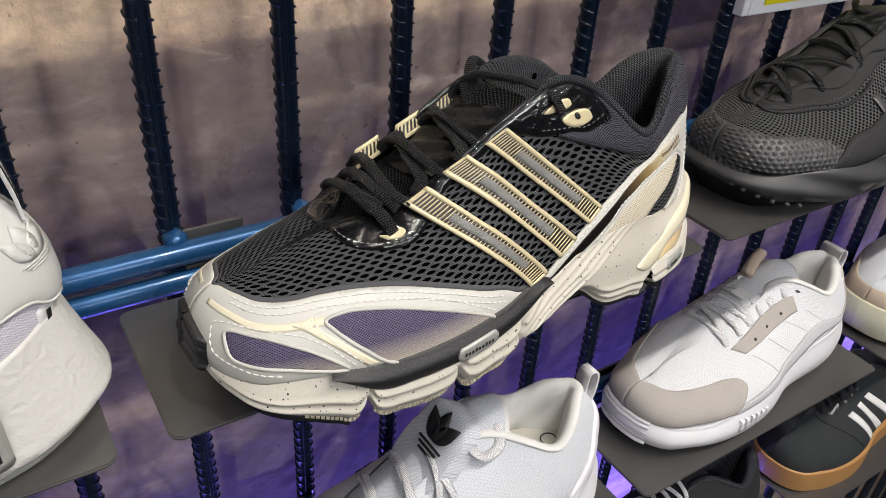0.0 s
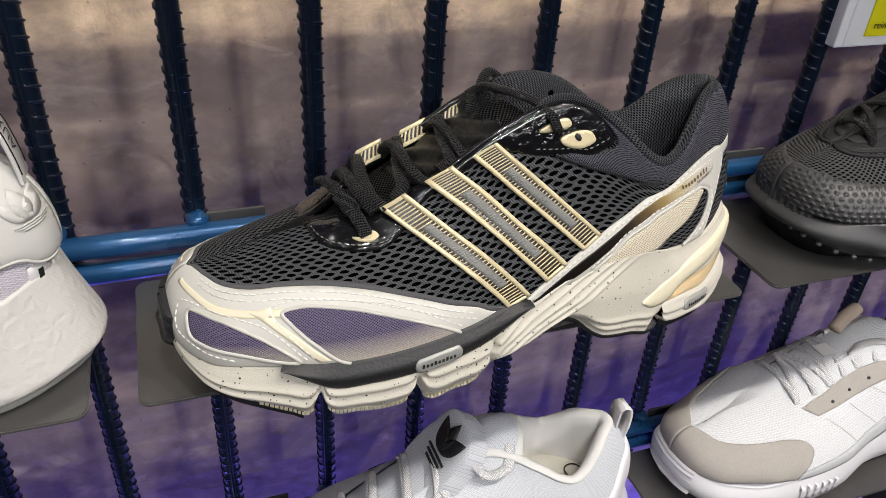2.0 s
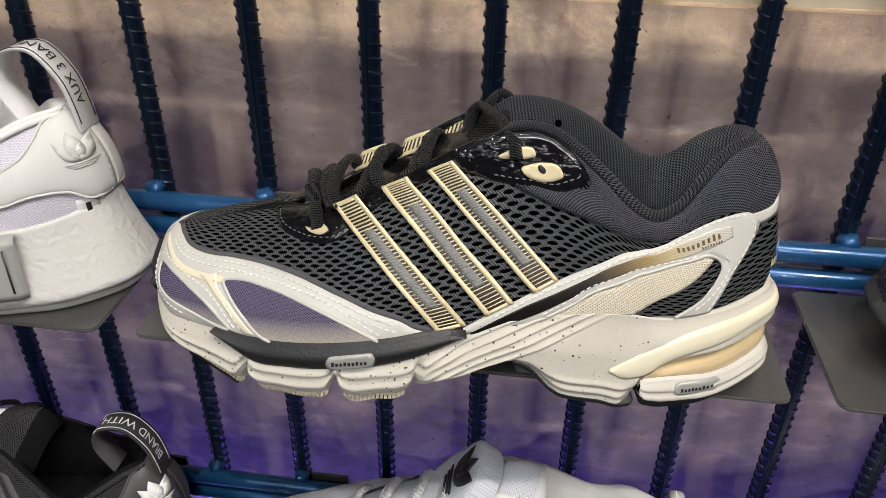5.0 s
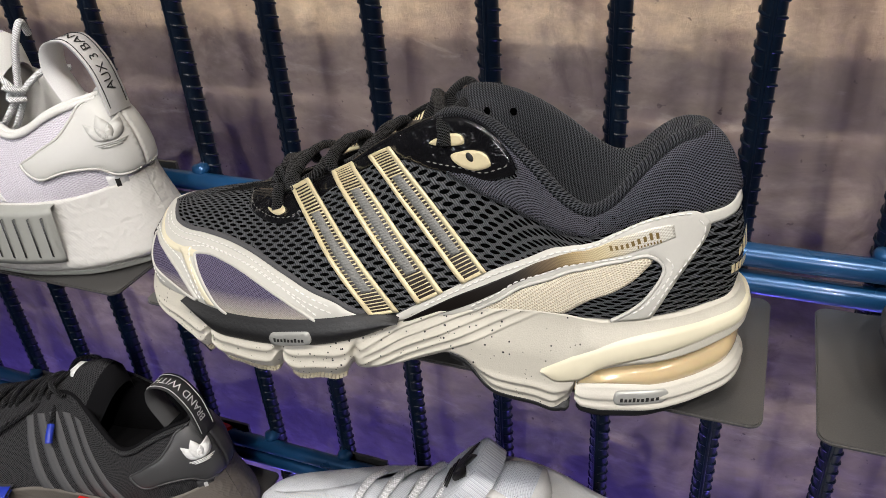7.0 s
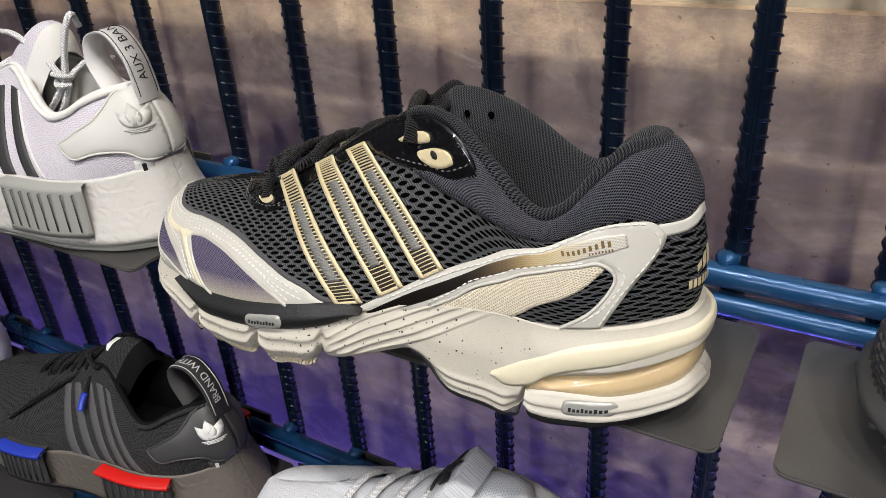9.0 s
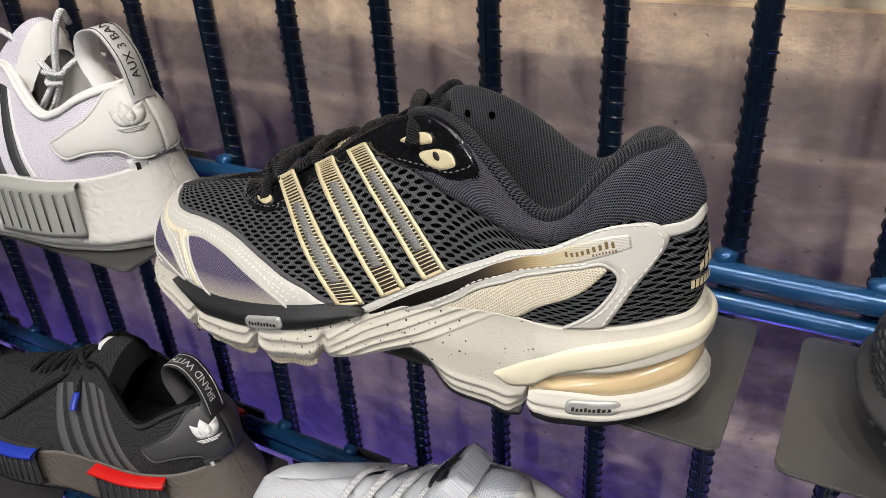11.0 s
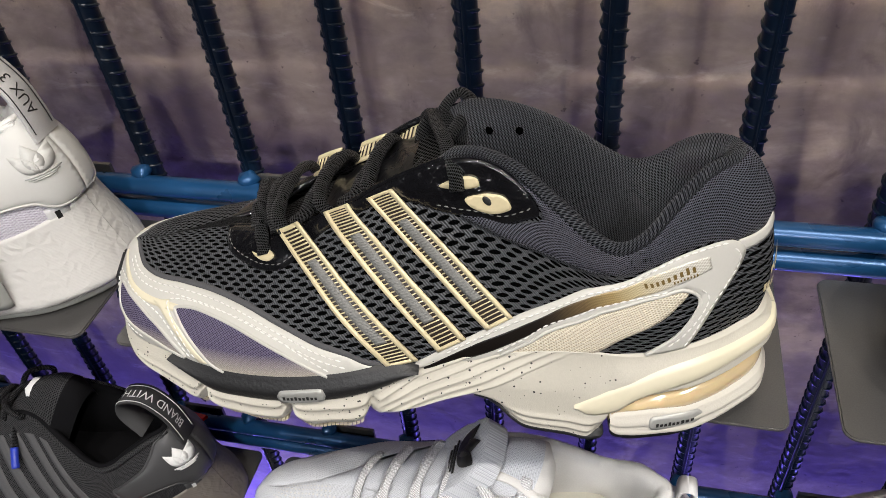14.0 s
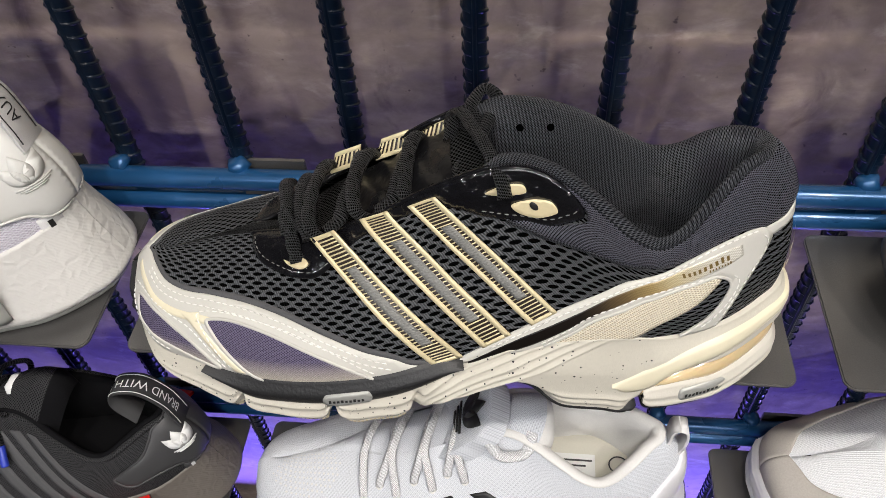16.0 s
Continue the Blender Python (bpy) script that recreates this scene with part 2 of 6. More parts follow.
def fade_u(name, stops, rough=0.3, metal=0.0):
    """A printed foil whose colour runs along u."""
    m = mat(name, stops[0][1], rough, metal)
    N, L = m.node_tree.nodes, m.node_tree.links
    uv, sep, ramp = N.new("ShaderNodeUVMap"), N.new("ShaderNodeSeparateXYZ"), N.new("ShaderNodeValToRGB")
    uv.uv_map = "UVMap"
    L.new(uv.outputs[0], sep.inputs[0])
    mr = N.new("ShaderNodeMapRange")
    mr.inputs["From Min"].default_value, mr.inputs["From Max"].default_value = stops[0][0], stops[-1][0]
    L.new(sep.outputs[0], mr.inputs["Value"])
    while len(ramp.color_ramp.elements) < len(stops):
        ramp.color_ramp.elements.new(0.5)
    for e, (p, c) in zip(ramp.color_ramp.elements, stops):
        e.position, e.color = (p - stops[0][0]) / (stops[-1][0] - stops[0][0]), (*c, 1)
    # printed as a fine dot screen
    ch, mp = N.new("ShaderNodeTexChecker"), N.new("ShaderNodeMixRGB")
    ch.inputs["Scale"].default_value = 1500
    ch.inputs["Color1"].default_value, ch.inputs["Color2"].default_value = (1, 1, 1, 1), (0.72, 0.7, 0.66, 1)
    L.new(uv.outputs[0], ch.inputs["Vector"])
    mp.blend_type = "MULTIPLY"
    mp.inputs[0].default_value = 1
    L.new(mr.outputs[0], ramp.inputs[0])
    L.new(ramp.outputs[0], mp.inputs[1])
    L.new(ch.outputs["Color"], mp.inputs[2])
    L.new(mp.outputs[0], N["Principled BSDF"].inputs["Base Color"])
    return m


M_MESH = fabric("black_open_mesh", (0.076, 0.079, 0.087), (0.0004, 0.0004, 0.0005), 0.0067, 0.0040, 0.34, 0.20, rough=0.5, depth=0.0012, slant=0.2, yarn_mix=0.42, fine_mix=1.3, spec=0.4, soft=(0.8, 1.12))
M_COLLAR = fabric("black_padded_mesh", (0.118, 0.12, 0.155), (0.004, 0.0037, 0.005), 0.0013, 0.0012, 0.29, 0.27, rough=0.38, depth=0.0008, yarn_mix=0.12, spec=0.55, soft=(0.4, 1.5))
M_LINING = fabric("black_ribbed_lining", (0.115, 0.123, 0.142), (0.008, 0.008, 0.010), 0.0013, 0.0024, 0.24, 0.42, rough=0.36, depth=0.0008, slant=-0.7, yarn_mix=0.08, fine_mix=0.9, spec=1.0, soft=(0.2, 1.7))
M_TONGUE = fabric("black_tongue_mesh", (0.03, 0.03, 0.032), (0.001, 0.001, 0.001), 0.0019, 0.0017, 0.34, 0.28, depth=0.0006, spec=0.4, rough=0.5)
M_LACE = fabric("black_lace_weave", (0.052, 0.053, 0.058), (0.0006, 0.0006, 0.0006), 0.0011, 0.0015, 0.31, 0.31, rough=0.36, depth=0.0009, spec=0.6, fine_mix=1.2, slant=0.5, soft=(0.3, 1.6))
M_PURPLE = fabric("purple_mesh_fading_to_cream", (0.15, 0.13, 0.205), (0.045, 0.036, 0.075), 0.0014, 0.0012, 0.27, 0.25, depth=0.0005, fade=((0.55, 0.5, 0.42), 0.001, 0.015), yarn_mix=0.1)
M_BEIGE = fabric("cream_woven_mesh", (0.68, 0.62, 0.5), (0.42, 0.37, 0.27), 0.0019, 0.0017, 0.2, 0.26, yarn_mix=0.1, rough=0.6, depth=0.0004)
M_BINDING = mat("grey_felt_binding", (0.075, 0.075, 0.08), 0.8, grain=0.25, grain_scale=1800, stain=0.1, stain_scale=60, bump=0.3, bump_scale=2200)
M_WHITE = mat("white_smooth_leather", (0.54, 0.527, 0.487), 0.4, grain=0.03, grain_scale=1400, stain=0.05, stain_scale=40, bump=0.06, bump_scale=2200)
M_STITCH = mat("white_thread", (0.8, 0.79, 0.75), 0.7, grain=0.1, grain_scale=2500)
M_CREAMFOIL = mat("cream_foil", (0.66, 0.57, 0.36), 0.34, 0.15, grain=0.05, grain_scale=900, stain=0.06, stain_scale=60)
M_GREY = mat("grey_reflective_tape", (0.2, 0.2, 0.19), 0.5, 0.1, grain=0.25, grain_scale=1200, stain=0.1, stain_scale=80, bump=0.3, bump_scale=1500)
M_SLOT = mat("brown_black_backing", (0.022, 0.015, 0.012), 0.35, grain=0.2, grain_scale=900)
M_PATENT = mat("black_patent_leather", (0.005, 0.005, 0.006), 0.12, grain=0.1, grain_scale=300, stain=0.1, stain_scale=60, bump=1.0, bump_scale=150, coat=1.0)
for node in M_PATENT.node_tree.nodes:
    if node.type == "BUMP":
        node.inputs["Distance"].default_value = 0.0024
M_FILM = mat("crinkled_black_film", (0.007, 0.007, 0.008), 0.3, grain=0.2, grain_scale=300, bump=1.0, bump_scale=90, spec=0.4)
M_FOAM = speckled("cream_speckled_foam", (0.555, 0.525, 0.452), (0.02, 0.02, 0.02))
M_FOAMW = mat("cream_white_foam", (0.555, 0.528, 0.465), 0.45, grain=0.04, grain_scale=900, stain=0.05, stain_scale=30, bump=0.12, bump_scale=1500)
M_WING = mat("pale_yellow_plastic", (0.72, 0.665, 0.5), 0.35, grain=0.03, grain_scale=400, stain=0.08, stain_scale=40)
M_GEL = mat("amber_clear_gel", (0.62, 0.48, 0.28), 0.08, stain=0.15, stain_scale=40, grain=0.02, coat=0.6)
M_GEL.node_tree.nodes["Principled BSDF"].inputs["Subsurface Weight"].default_value = 0.12
M_GEL.node_tree.nodes["Principled BSDF"].inputs["Subsurface Radius"].default_value = (0.006, 0.003, 0.001)
M_RUBBER = mat("black_rubber", (0.014, 0.014, 0.015), 0.5, grain=0.1, grain_scale=500, stain=0.15, stain_scale=40, bump=0.3, bump_scale=700)
M_NUB = mat("cream_rubber", (0.6, 0.53, 0.38), 0.6, grain=0.08, grain_scale=500, bump=0.2, bump_scale=900)
M_LABELG = mat("grey_plastic_badge", (0.38, 0.38, 0.36), 0.35, 0.2, grain=0.08, grain_scale=700)
M_INK = mat("black_ink", (0.012, 0.012, 0.012), 0.5, grain=0.1)
M_HOLE = mat("unlit_depth", (0.0008, 0.0008, 0.0009), 0.95, spec=0.0)
M_GOLDINK = mat("dark_gold_ink", (0.16, 0.105, 0.025), 0.4, 0.2, grain=0.1)
M_FOIL = fade_u("black_to_gold_foil", ((0.155, (0.005, 0.004, 0.004)), (0.199, (0.012, 0.009, 0.007)), (0.207, (0.035, 0.025, 0.016)), (0.220, (0.14, 0.095, 0.045)), (0.233, (0.34, 0.25, 0.11)), (0.243, (0.56, 0.48, 0.30)), (0.255, (0.685, 0.665, 0.61))), 0.3, 0.1)


def pebbled(name, colour, scale=130.0, strength=0.34):
    """Expanded foam beads: soft rounded cells."""
    m = mat(name, colour, 0.55, grain=0.04, grain_scale=600, stain=0.06, stain_scale=30)
    N, L = m.node_tree.nodes, m.node_tree.links
    tc, vo, bp, wob = N.new("ShaderNodeTexCoord"), N.new("ShaderNodeTexVoronoi"), N.new("ShaderNodeBump"), N.new("ShaderNodeTexNoise")
    mix, mr, wave, ad = N.new("ShaderNodeMixRGB"), N.new("ShaderNodeMapRange"), N.new("ShaderNodeTexWave"), N.new("ShaderNodeMath")
    wob.inputs["Scale"].default_value = 90
    mix.blend_type, mix.inputs[0].default_value = "ADD", 0.006
    L.new(tc.outputs["Object"], wob.inputs["Vector"])
    L.new(tc.outputs["Object"], mix.inputs[1])
    L.new(wob.outputs["Color"], mix.inputs[2])
    vo.feature = "DISTANCE_TO_EDGE"
    vo.inputs["Scale"].default_value = scale
    L.new(mix.outputs[0], vo.inputs["Vector"])
    mr.interpolation_type = "SMOOTHSTEP"
    mr.inputs["From Max"].default_value = 0.4
    L.new(vo.outputs["Distance"], mr.inputs["Value"])
    wave.bands_direction = "DIAGONAL"
    wave.inputs["Scale"].default_value, wave.inputs["Distortion"].default_value = 240, 1.5
    L.new(tc.outputs["Object"], wave.inputs["Vector"])
    ad.operation = "MULTIPLY_ADD"
    ad.inputs[1].default_value = 0.10
    L.new(wave.outputs["Fac"], ad.inputs[0])
    L.new(mr.outputs[0], ad.inputs[2])
    bp.inputs["Strength"].default_value, bp.inputs["Distance"].default_value = strength, 0.0011
    L.new(ad.outputs[0], bp.inputs["Height"])
    L.new(bp.outputs[0], N["Principled BSDF"].inputs["Normal"])
    return m


M_KNITW = fabric("white_lilac_knit", (0.68, 0.65, 0.715), (0.57, 0.53, 0.61), 0.0024, 0.0021, 0.24, 0.22, rough=0.7, depth=0.0004, yarn_mix=0.12, fine_mix=0.35)
M_KNITW2 = fabric("white_heather_knit", (0.65, 0.67, 0.71), (0.56, 0.58, 0.63), 0.0028, 0.0025, 0.16, 0.16, rough=0.75, depth=0.0004, yarn_mix=0.12, fine_mix=0.35)
M_RIPW = fabric("white_ribbed_textile", (0.84, 0.85, 0.87), (0.74, 0.75, 0.78), 0.0030, 0.0036, 0.5, 0.22, rough=0.7, depth=0.0004, yarn_mix=0.08, fine_mix=0.3)
M_KNITB = fabric("black_flat_knit", (0.042, 0.042, 0.045), (0.008, 0.008, 0.009), 0.0018, 0.0016, 0.24, 0.22, depth=0.0003)
M_AIRB = fabric("black_air_mesh", (0.082, 0.082, 0.085), (0.004, 0.004, 0.004), 0.0040, 0.0036, 0.27, 0.24, depth=0.0008)
M_BOOST = pebbled("white_bead_foam", (0.585, 0.572, 0.545))
M_BOOSTG = pebbled("grey_brown_bead_foam", (0.13, 0.115, 0.10))
M_TPUW = mat("white_moulded_plastic", (0.56, 0.555, 0.53), 0.38, grain=0.02, grain_scale=500, stain=0.04, stain_scale=30)
M_TPUB = mat("black_moulded_plastic", (0.048, 0.048, 0.050), 0.45, grain=0.05, grain_scale=500, stain=0.1, stain_scale=30, bump=0.1, bump_scale=900)
M_PLUGG = mat("grey_plastic_block", (0.33, 0.335, 0.31), 0.45, grain=0.04, grain_scale=400, stain=0.06, stain_scale=40)
M_RED = mat("red_plastic_block", (0.62, 0.012, 0.010), 0.4, grain=0.05, grain_scale=400)
M_BLUE = mat("blue_plastic_block", (0.02, 0.045, 0.42), 0.4, grain=0.05, grain_scale=400)
M_SOLEW = mat("white_rubber", (0.74, 0.73, 0.76), 0.42, grain=0.03, grain_scale=600, stain=0.05, stain_scale=30, bump=0.05, bump_scale=900)
M_SOLEC = mat("ivory_rubber", (0.68, 0.66, 0.5), 0.5, grain=0.03, grain_scale=600, stain=0.05, stain_scale=30)
M_GUM = mat("gum_rubber", (0.42, 0.22, 0.075), 0.5, grain=0.06, grain_scale=500, stain=0.1, stain_scale=30)
M_SUEDE = mat("grey_beige_suede", (0.42, 0.39, 0.355), 0.9, grain=0.14, grain_scale=900, stain=0.1, stain_scale=60, bump=0.3, bump_scale=1600)
M_SUEDEB = mat("beige_suede", (0.52, 0.42, 0.33), 0.9, grain=0.12, grain_scale=900, stain=0.1, stain_scale=60, bump=0.3, bump_scale=1600)
M_NUBUCK = mat("slate_black_nubuck", (0.019, 0.022, 0.024), 0.85, grain=0.15, grain_scale=900, stain=0.15, stain_scale=40, bump=0.2, bump_scale=1500)
M_LINK = mat("black_unlit_lining", (0.006, 0.006, 0.007), 0.9, grain=0.2, grain_scale=900, bump=0.2, bump_scale=1200, spec=0.1)
M_STRIPEG = mat("charcoal_knitted_stripe", (0.078, 0.078, 0.082), 0.8, grain=0.2, grain_scale=1200, bump=0.2, bump_scale=1500)
M_SUEDEK = mat("deep_black_suede", (0.017, 0.017, 0.018), 0.7, grain=0.2, grain_scale=900, stain=0.2, stain_scale=40, bump=0.3, bump_scale=1500, spec=0.35)
M_PIPEG = mat("pale_grey_ribbed_piping", (0.52, 0.53, 0.55), 0.75, grain=0.12, grain_scale=900, stain=0.06, stain_scale=40, bump=0.3, bump_scale=1300)
M_LACEW = fabric("white_lace_weave", (0.79, 0.79, 0.80), (0.66, 0.66, 0.68), 0.0024, 0.0021, 0.3, 0.3, depth=0.0005)
M_LINW = mat("pale_grey_lining", (0.7, 0.69, 0.67), 0.8, grain=0.08, grain_scale=1200, stain=0.06, stain_scale=40, bump=0.15, bump_scale=1500)
M_INSOLE = mat("cream_insole_board", (0.62, 0.6, 0.52), 0.7, grain=0.05, grain_scale=900, stain=0.08, stain_scale=30)
M_TAPEW = mat("white_woven_tape", (0.7, 0.69, 0.69), 0.75, grain=0.1, grain_scale=1800, bump=0.2, bump_scale=2000)
M_TAPEB = mat("charcoal_woven_tape", (0.05, 0.05, 0.052), 0.75, grain=0.15, grain_scale=1800, bump=0.2, bump_scale=2000)
M_DKGREY = mat("dark_grey_print", (0.035, 0.035, 0.037), 0.6, grain=0.1)
M_PAPER = mat("white_paper_label", (0.75, 0.75, 0.74), 0.6, grain=0.03)
M_YELLOW = mat("yellow_printed_card", (0.78, 0.72, 0.01), 0.45, grain=0.03, grain_scale=300, stain=0.03)
M_CARDW = mat("white_card", (0.78, 0.79, 0.82), 0.45, grain=0.02, grain_scale=300, stain=0.03)

# ---------------------------------------------------------------- mesh helpers
def mesh_of(name, verts, faces, uvs=None, smooth=True):
    me = bpy.data.meshes.new(name)
    me.from_pydata([tuple(map(float, v)) for v in verts], [], faces)
    if uvs is not None:
        layer = me.uv_layers.new(name="UVMap")
        idx = np.empty(len(me.loops), dtype=np.int32)
        me.loops.foreach_get("vertex_index", idx)
        layer.data.foreach_set("uv", np.asarray(uvs, dtype=np.float32)[idx].ravel())
    if smooth:
        me.polygons.foreach_set("use_smooth", np.ones(len(me.polygons), dtype=bool))
    me.update()
    return me


def part(name, data, material, parent=None, label=""):
    """One mesh object under a thing; data is a mesh or a bmesh."""
    if isinstance(data, bmesh.types.BMesh):
        me = bpy.data.meshes.new(name)
        data.to_mesh(me)
        data.free()
        data = me
    if not data.materials:
        data.materials.append(material)
    ob = new(name, data)
    ob.parent = parent
    return tagged(ob, label)


def thing(name, m, label, category, group="", kind=""):
    ob = new(name)
    ob.empty_display_size = 0.02
    ob.matrix_world = m
    return tagged(ob, label, category, group, kind)


def box_bm(x0, x1, y0, y1, z0, z1, bevel=0.0, seg=2, bm=None):
    made = bm or bmesh.new()
    out = bmesh.ops.create_cube(made, size=1, matrix=Matrix.Translation(((x0 + x1) / 2, (y0 + y1) / 2, (z0 + z1) / 2)) @ Matrix.Diagonal((x1 - x0, y1 - y0, z1 - z0, 1)))
    if bevel:
        es = list({e for v in out["verts"] for e in v.link_edges})
        bmesh.ops.bevel(made, geom=es, offset=bevel, segments=seg, affect="EDGES", profile=0.5)
    return made


def grid_mesh(name, pts, uvs=None, closed_u=False, flip=False):
    """A mesh from an (n, m, 3) array of points."""
    n, m = pts.shape[:2]
    faces = []
    for i in range(n if closed_u else n - 1):
        for j in range(m - 1):
            a, b, c, d = i * m + j, ((i + 1) % n) * m + j, ((i + 1) % n) * m + j + 1, i * m + j + 1
            faces.append((d, c, b, a) if flip else (a, b, c, d))
    return mesh_of(name, pts.reshape(-1, 3), faces, None if uvs is None else uvs.reshape(-1, 2))


def tube_points(path, radius, sides=10, flat=1.0, up=(0, 0, 1)):
    """Rings round a path; flat squeezes them across up."""
    p = np.asarray(path, float)
    t = np.gradient(p, axis=0)
    t /= np.linalg.norm(t, axis=1)[:, None] + 1e-12
    ref = np.asarray(up, float)
    if ref.ndim == 1:
        ref = np.repeat(ref[None], len(p), 0)
    side = np.cross(t, ref)
    side /= np.linalg.norm(side, axis=1)[:, None] + 1e-9
    nor = np.cross(side, t)
    r = np.broadcast_to(np.asarray(radius, float), (len(p),))
    a = np.linspace(0, 2 * math.pi, sides, endpoint=False)
    rings = p[:, None] + r[:, None, None] * (np.cos(a)[None, :, None] * side[:, None] + flat * np.sin(a)[None, :, None] * nor[:, None])
    return rings


def tube_mesh(name, path, radius, sides=10, flat=1.0, up=(0, 0, 1), caps=True):
    rings = tube_points(path, radius, sides, flat, up)
    n, m = rings.shape[:2]
    faces = [(i * m + j, i * m + (j + 1) % m, (i + 1) * m + (j + 1) % m, (i + 1) * m + j) for i in range(n - 1) for j in range(m)]
    if caps:
        faces += [tuple(range(m))[::-1], tuple((n - 1) * m + j for j in range(m))]
    s = np.concatenate([[0], np.cumsum(np.linalg.norm(np.diff(np.asarray(path, float), axis=0), axis=1))])
    uv = np.stack(np.meshgrid(s, np.arange(m) / m * 2 * math.pi * float(np.mean(radius)), indexing="ij"), -1)
    return mesh_of(name, rings.reshape(-1, 3), faces, uv.reshape(-1, 2))


def spline(keys, n):
    """Smooth points through keys (Catmull-Rom by chord length)."""
    k = np.asarray(keys, float)
    d = np.concatenate([[0], np.cumsum(np.linalg.norm(np.diff(k, axis=0), axis=1) ** 0.5 + 1e-9)])
    return hermite(d, k)(np.linspace(0, d[-1], n))


def hermite(t, v):
    """A smooth function through values v at times t."""
    t, v = np.asarray(t, float), np.asarray(v, float)
    flat = v.ndim == 1
    v = v[:, None] if flat else v
    sl = np.diff(v, axis=0) / np.diff(t)[:, None]
    m = np.empty_like(v)
    m[0], m[-1] = sl[0], sl[-1]
    w = (np.diff(t)[1:] / (t[2:] - t[:-2]))[:, None]
    m[1:-1] = sl[:-1] * w + sl[1:] * (1 - w)

    def f(x):
        x = np.clip(np.asarray(x, float), t[0], t[-1])
        i = np.clip(np.searchsorted(t, x, side="right") - 1, 0, len(t) - 2)
        h = t[i + 1] - t[i]
        s = ((x - t[i]) / h)[..., None]
        h = h[..., None]
        out = (2 * s**3 - 3 * s**2 + 1) * v[i] + (s**3 - 2 * s**2 + s) * h * m[i] + (-2 * s**3 + 3 * s**2) * v[i + 1] + (s**3 - s**2) * h * m[i + 1]
        return out[..., 0] if flat else out
    return f


class Last:
    """The form of a shoe, in metres, toe at x = 0, near side at -y. u runs from toe to heel, v from the sole's edge up to the throat or collar."""

    def __init__(self, u, base, top, handles, centre, squeeze):
        self.b, self.t = hermite(u, np.array(base) * MM), hermite(u, np.array(top) * MM)
        self.h = hermite(u, np.array(handles) * MM)
        self.c, self.k = hermite(*zip(*[(x * MM, y * MM) for x, y in centre])), hermite(*zip(*squeeze))

    def out(self, u):
        e = 0.004
        u = np.asarray(u, float)
        d = (self.b(np.clip(u + e, 0, 1)) - self.b(np.clip(u - e, 0, 1)))[..., :2]
        n = np.stack([d[..., 1], -d[..., 0], np.zeros(d.shape[:-1])], -1)
        n[..., 0] = np.where((u < 0.0005) | (u > 0.9995), np.where(u < 0.5, -1, 1), n[..., 0])
        n[..., 1] = np.where((u < 0.0005) | (u > 0.9995), 0, n[..., 1])
        return n / (np.linalg.norm(n, axis=-1)[..., None] + 1e-12)

    def raw(self, u, v):
        u, v = np.broadcast_arrays(np.asarray(u, float), np.asarray(v, float))
        b, t, h, o = self.b(u), self.t(u), self.h(u), self.out(u)
        z = np.array((0, 0, 1.0))
        p1 = b + o * h[..., 1:2] + z * h[..., 0:1]
        p2 = t + o * h[..., 2:3] + z * h[..., 3:4]
        v = v[..., None]
        return b * (1 - v)**3 + 3 * p1 * v * (1 - v)**2 + 3 * p2 * v**2 * (1 - v) + t * v**3

    def mirror(self, p, u, v):
        c = self.c(p[..., 0])
        k = self.k(u) * (1 - v) + v
        q = p.copy()
        q[..., 1] = c + k * (c - p[..., 1])
        return q

    def near(self, u, v, off=0.0, far=False):
        u, v = np.broadcast_arrays(np.asarray(u, float), np.asarray(v, float))

        def f(a, b):
            p = self.raw(a, b)
            return self.mirror(p, a, b) if far else p
        p = f(u, v)
        if np.any(off):
            e = 0.004
            du = f(np.clip(u + e, 0, 1), v) - f(np.clip(u - e, 0, 1), v)
            dv = f(u, np.clip(v + e, 0, 1)) - f(u, np.clip(v - e, 0, 1))
            n = np.cross(du, dv)
            n = n if not far else -n
            n /= np.linalg.norm(n, axis=-1)[..., None] + 1e-12
            p = p + n * np.asarray(off, float)[..., None]
        return p

    def sole(self, u, z, out, far=False):
        u, z, out = np.broadcast_arrays(np.asarray(u, float), np.asarray(z, float), np.asarray(out, float))
        b = self.b(u)
        p = b + self.out(u) * out[..., None]
        p[..., 2] = z
        return self.mirror(p, u, 0 * u) if far else p


RUN_U = (0, .03, .08, .16, .28, .36, .45, .55, .66, .78, .81, .84, .87, .90, .95, .985, 1)
RUN_B = ((1, 6, 37), (3.5, -11, 37), (14, -29, 37), (39, -41, 38), (72, -49, 39), (96, -50, 41), (122, -47, 43), (152, -37, 44), (190, -32, 53), (225, -28, 55), (233, -26, 55), (241, -23, 54), (249, -19.5, 54), (257, -15, 54), (272, 0, 53), (280.2, 12.5, 52.2), (281, 20, 52))
RUN_T = ((19, 6, 65), (24, 6, 67), (33, 7, 70), (48, 9, 73), (74, 9, 77), (92, 5, 83), (116, 4, 95), (140, 6, 107), (172, 6, 117), (205, -8, 104), (216, -12, 97), (227, -13, 93), (237, -10, 96), (246, -4, 104), (258, 8, 112.5), (265.2, 15.5, 113.8), (266, 20, 114))
RUN_H = ((18, 4, 12, 3), (18, 4, 13, 2), (18, 4, 16, 1), (18, 4, 18, 0), (18, 3, 18, -2), (18, 3, 15, -4), (18, 2, 12, -7), (20, 1, 10, -11), (20, 0, 8, -14), (18, 1, 6, -13), (18, 1.5, 5.5, -12.5), (17, 2, 5, -12), (17, 2.5, 6, -12.5), (18, 3, 8, -13), (20, 4, 11, -14), (21.4, 4.7, 14, -13.3), (22, 5, 15, -13))
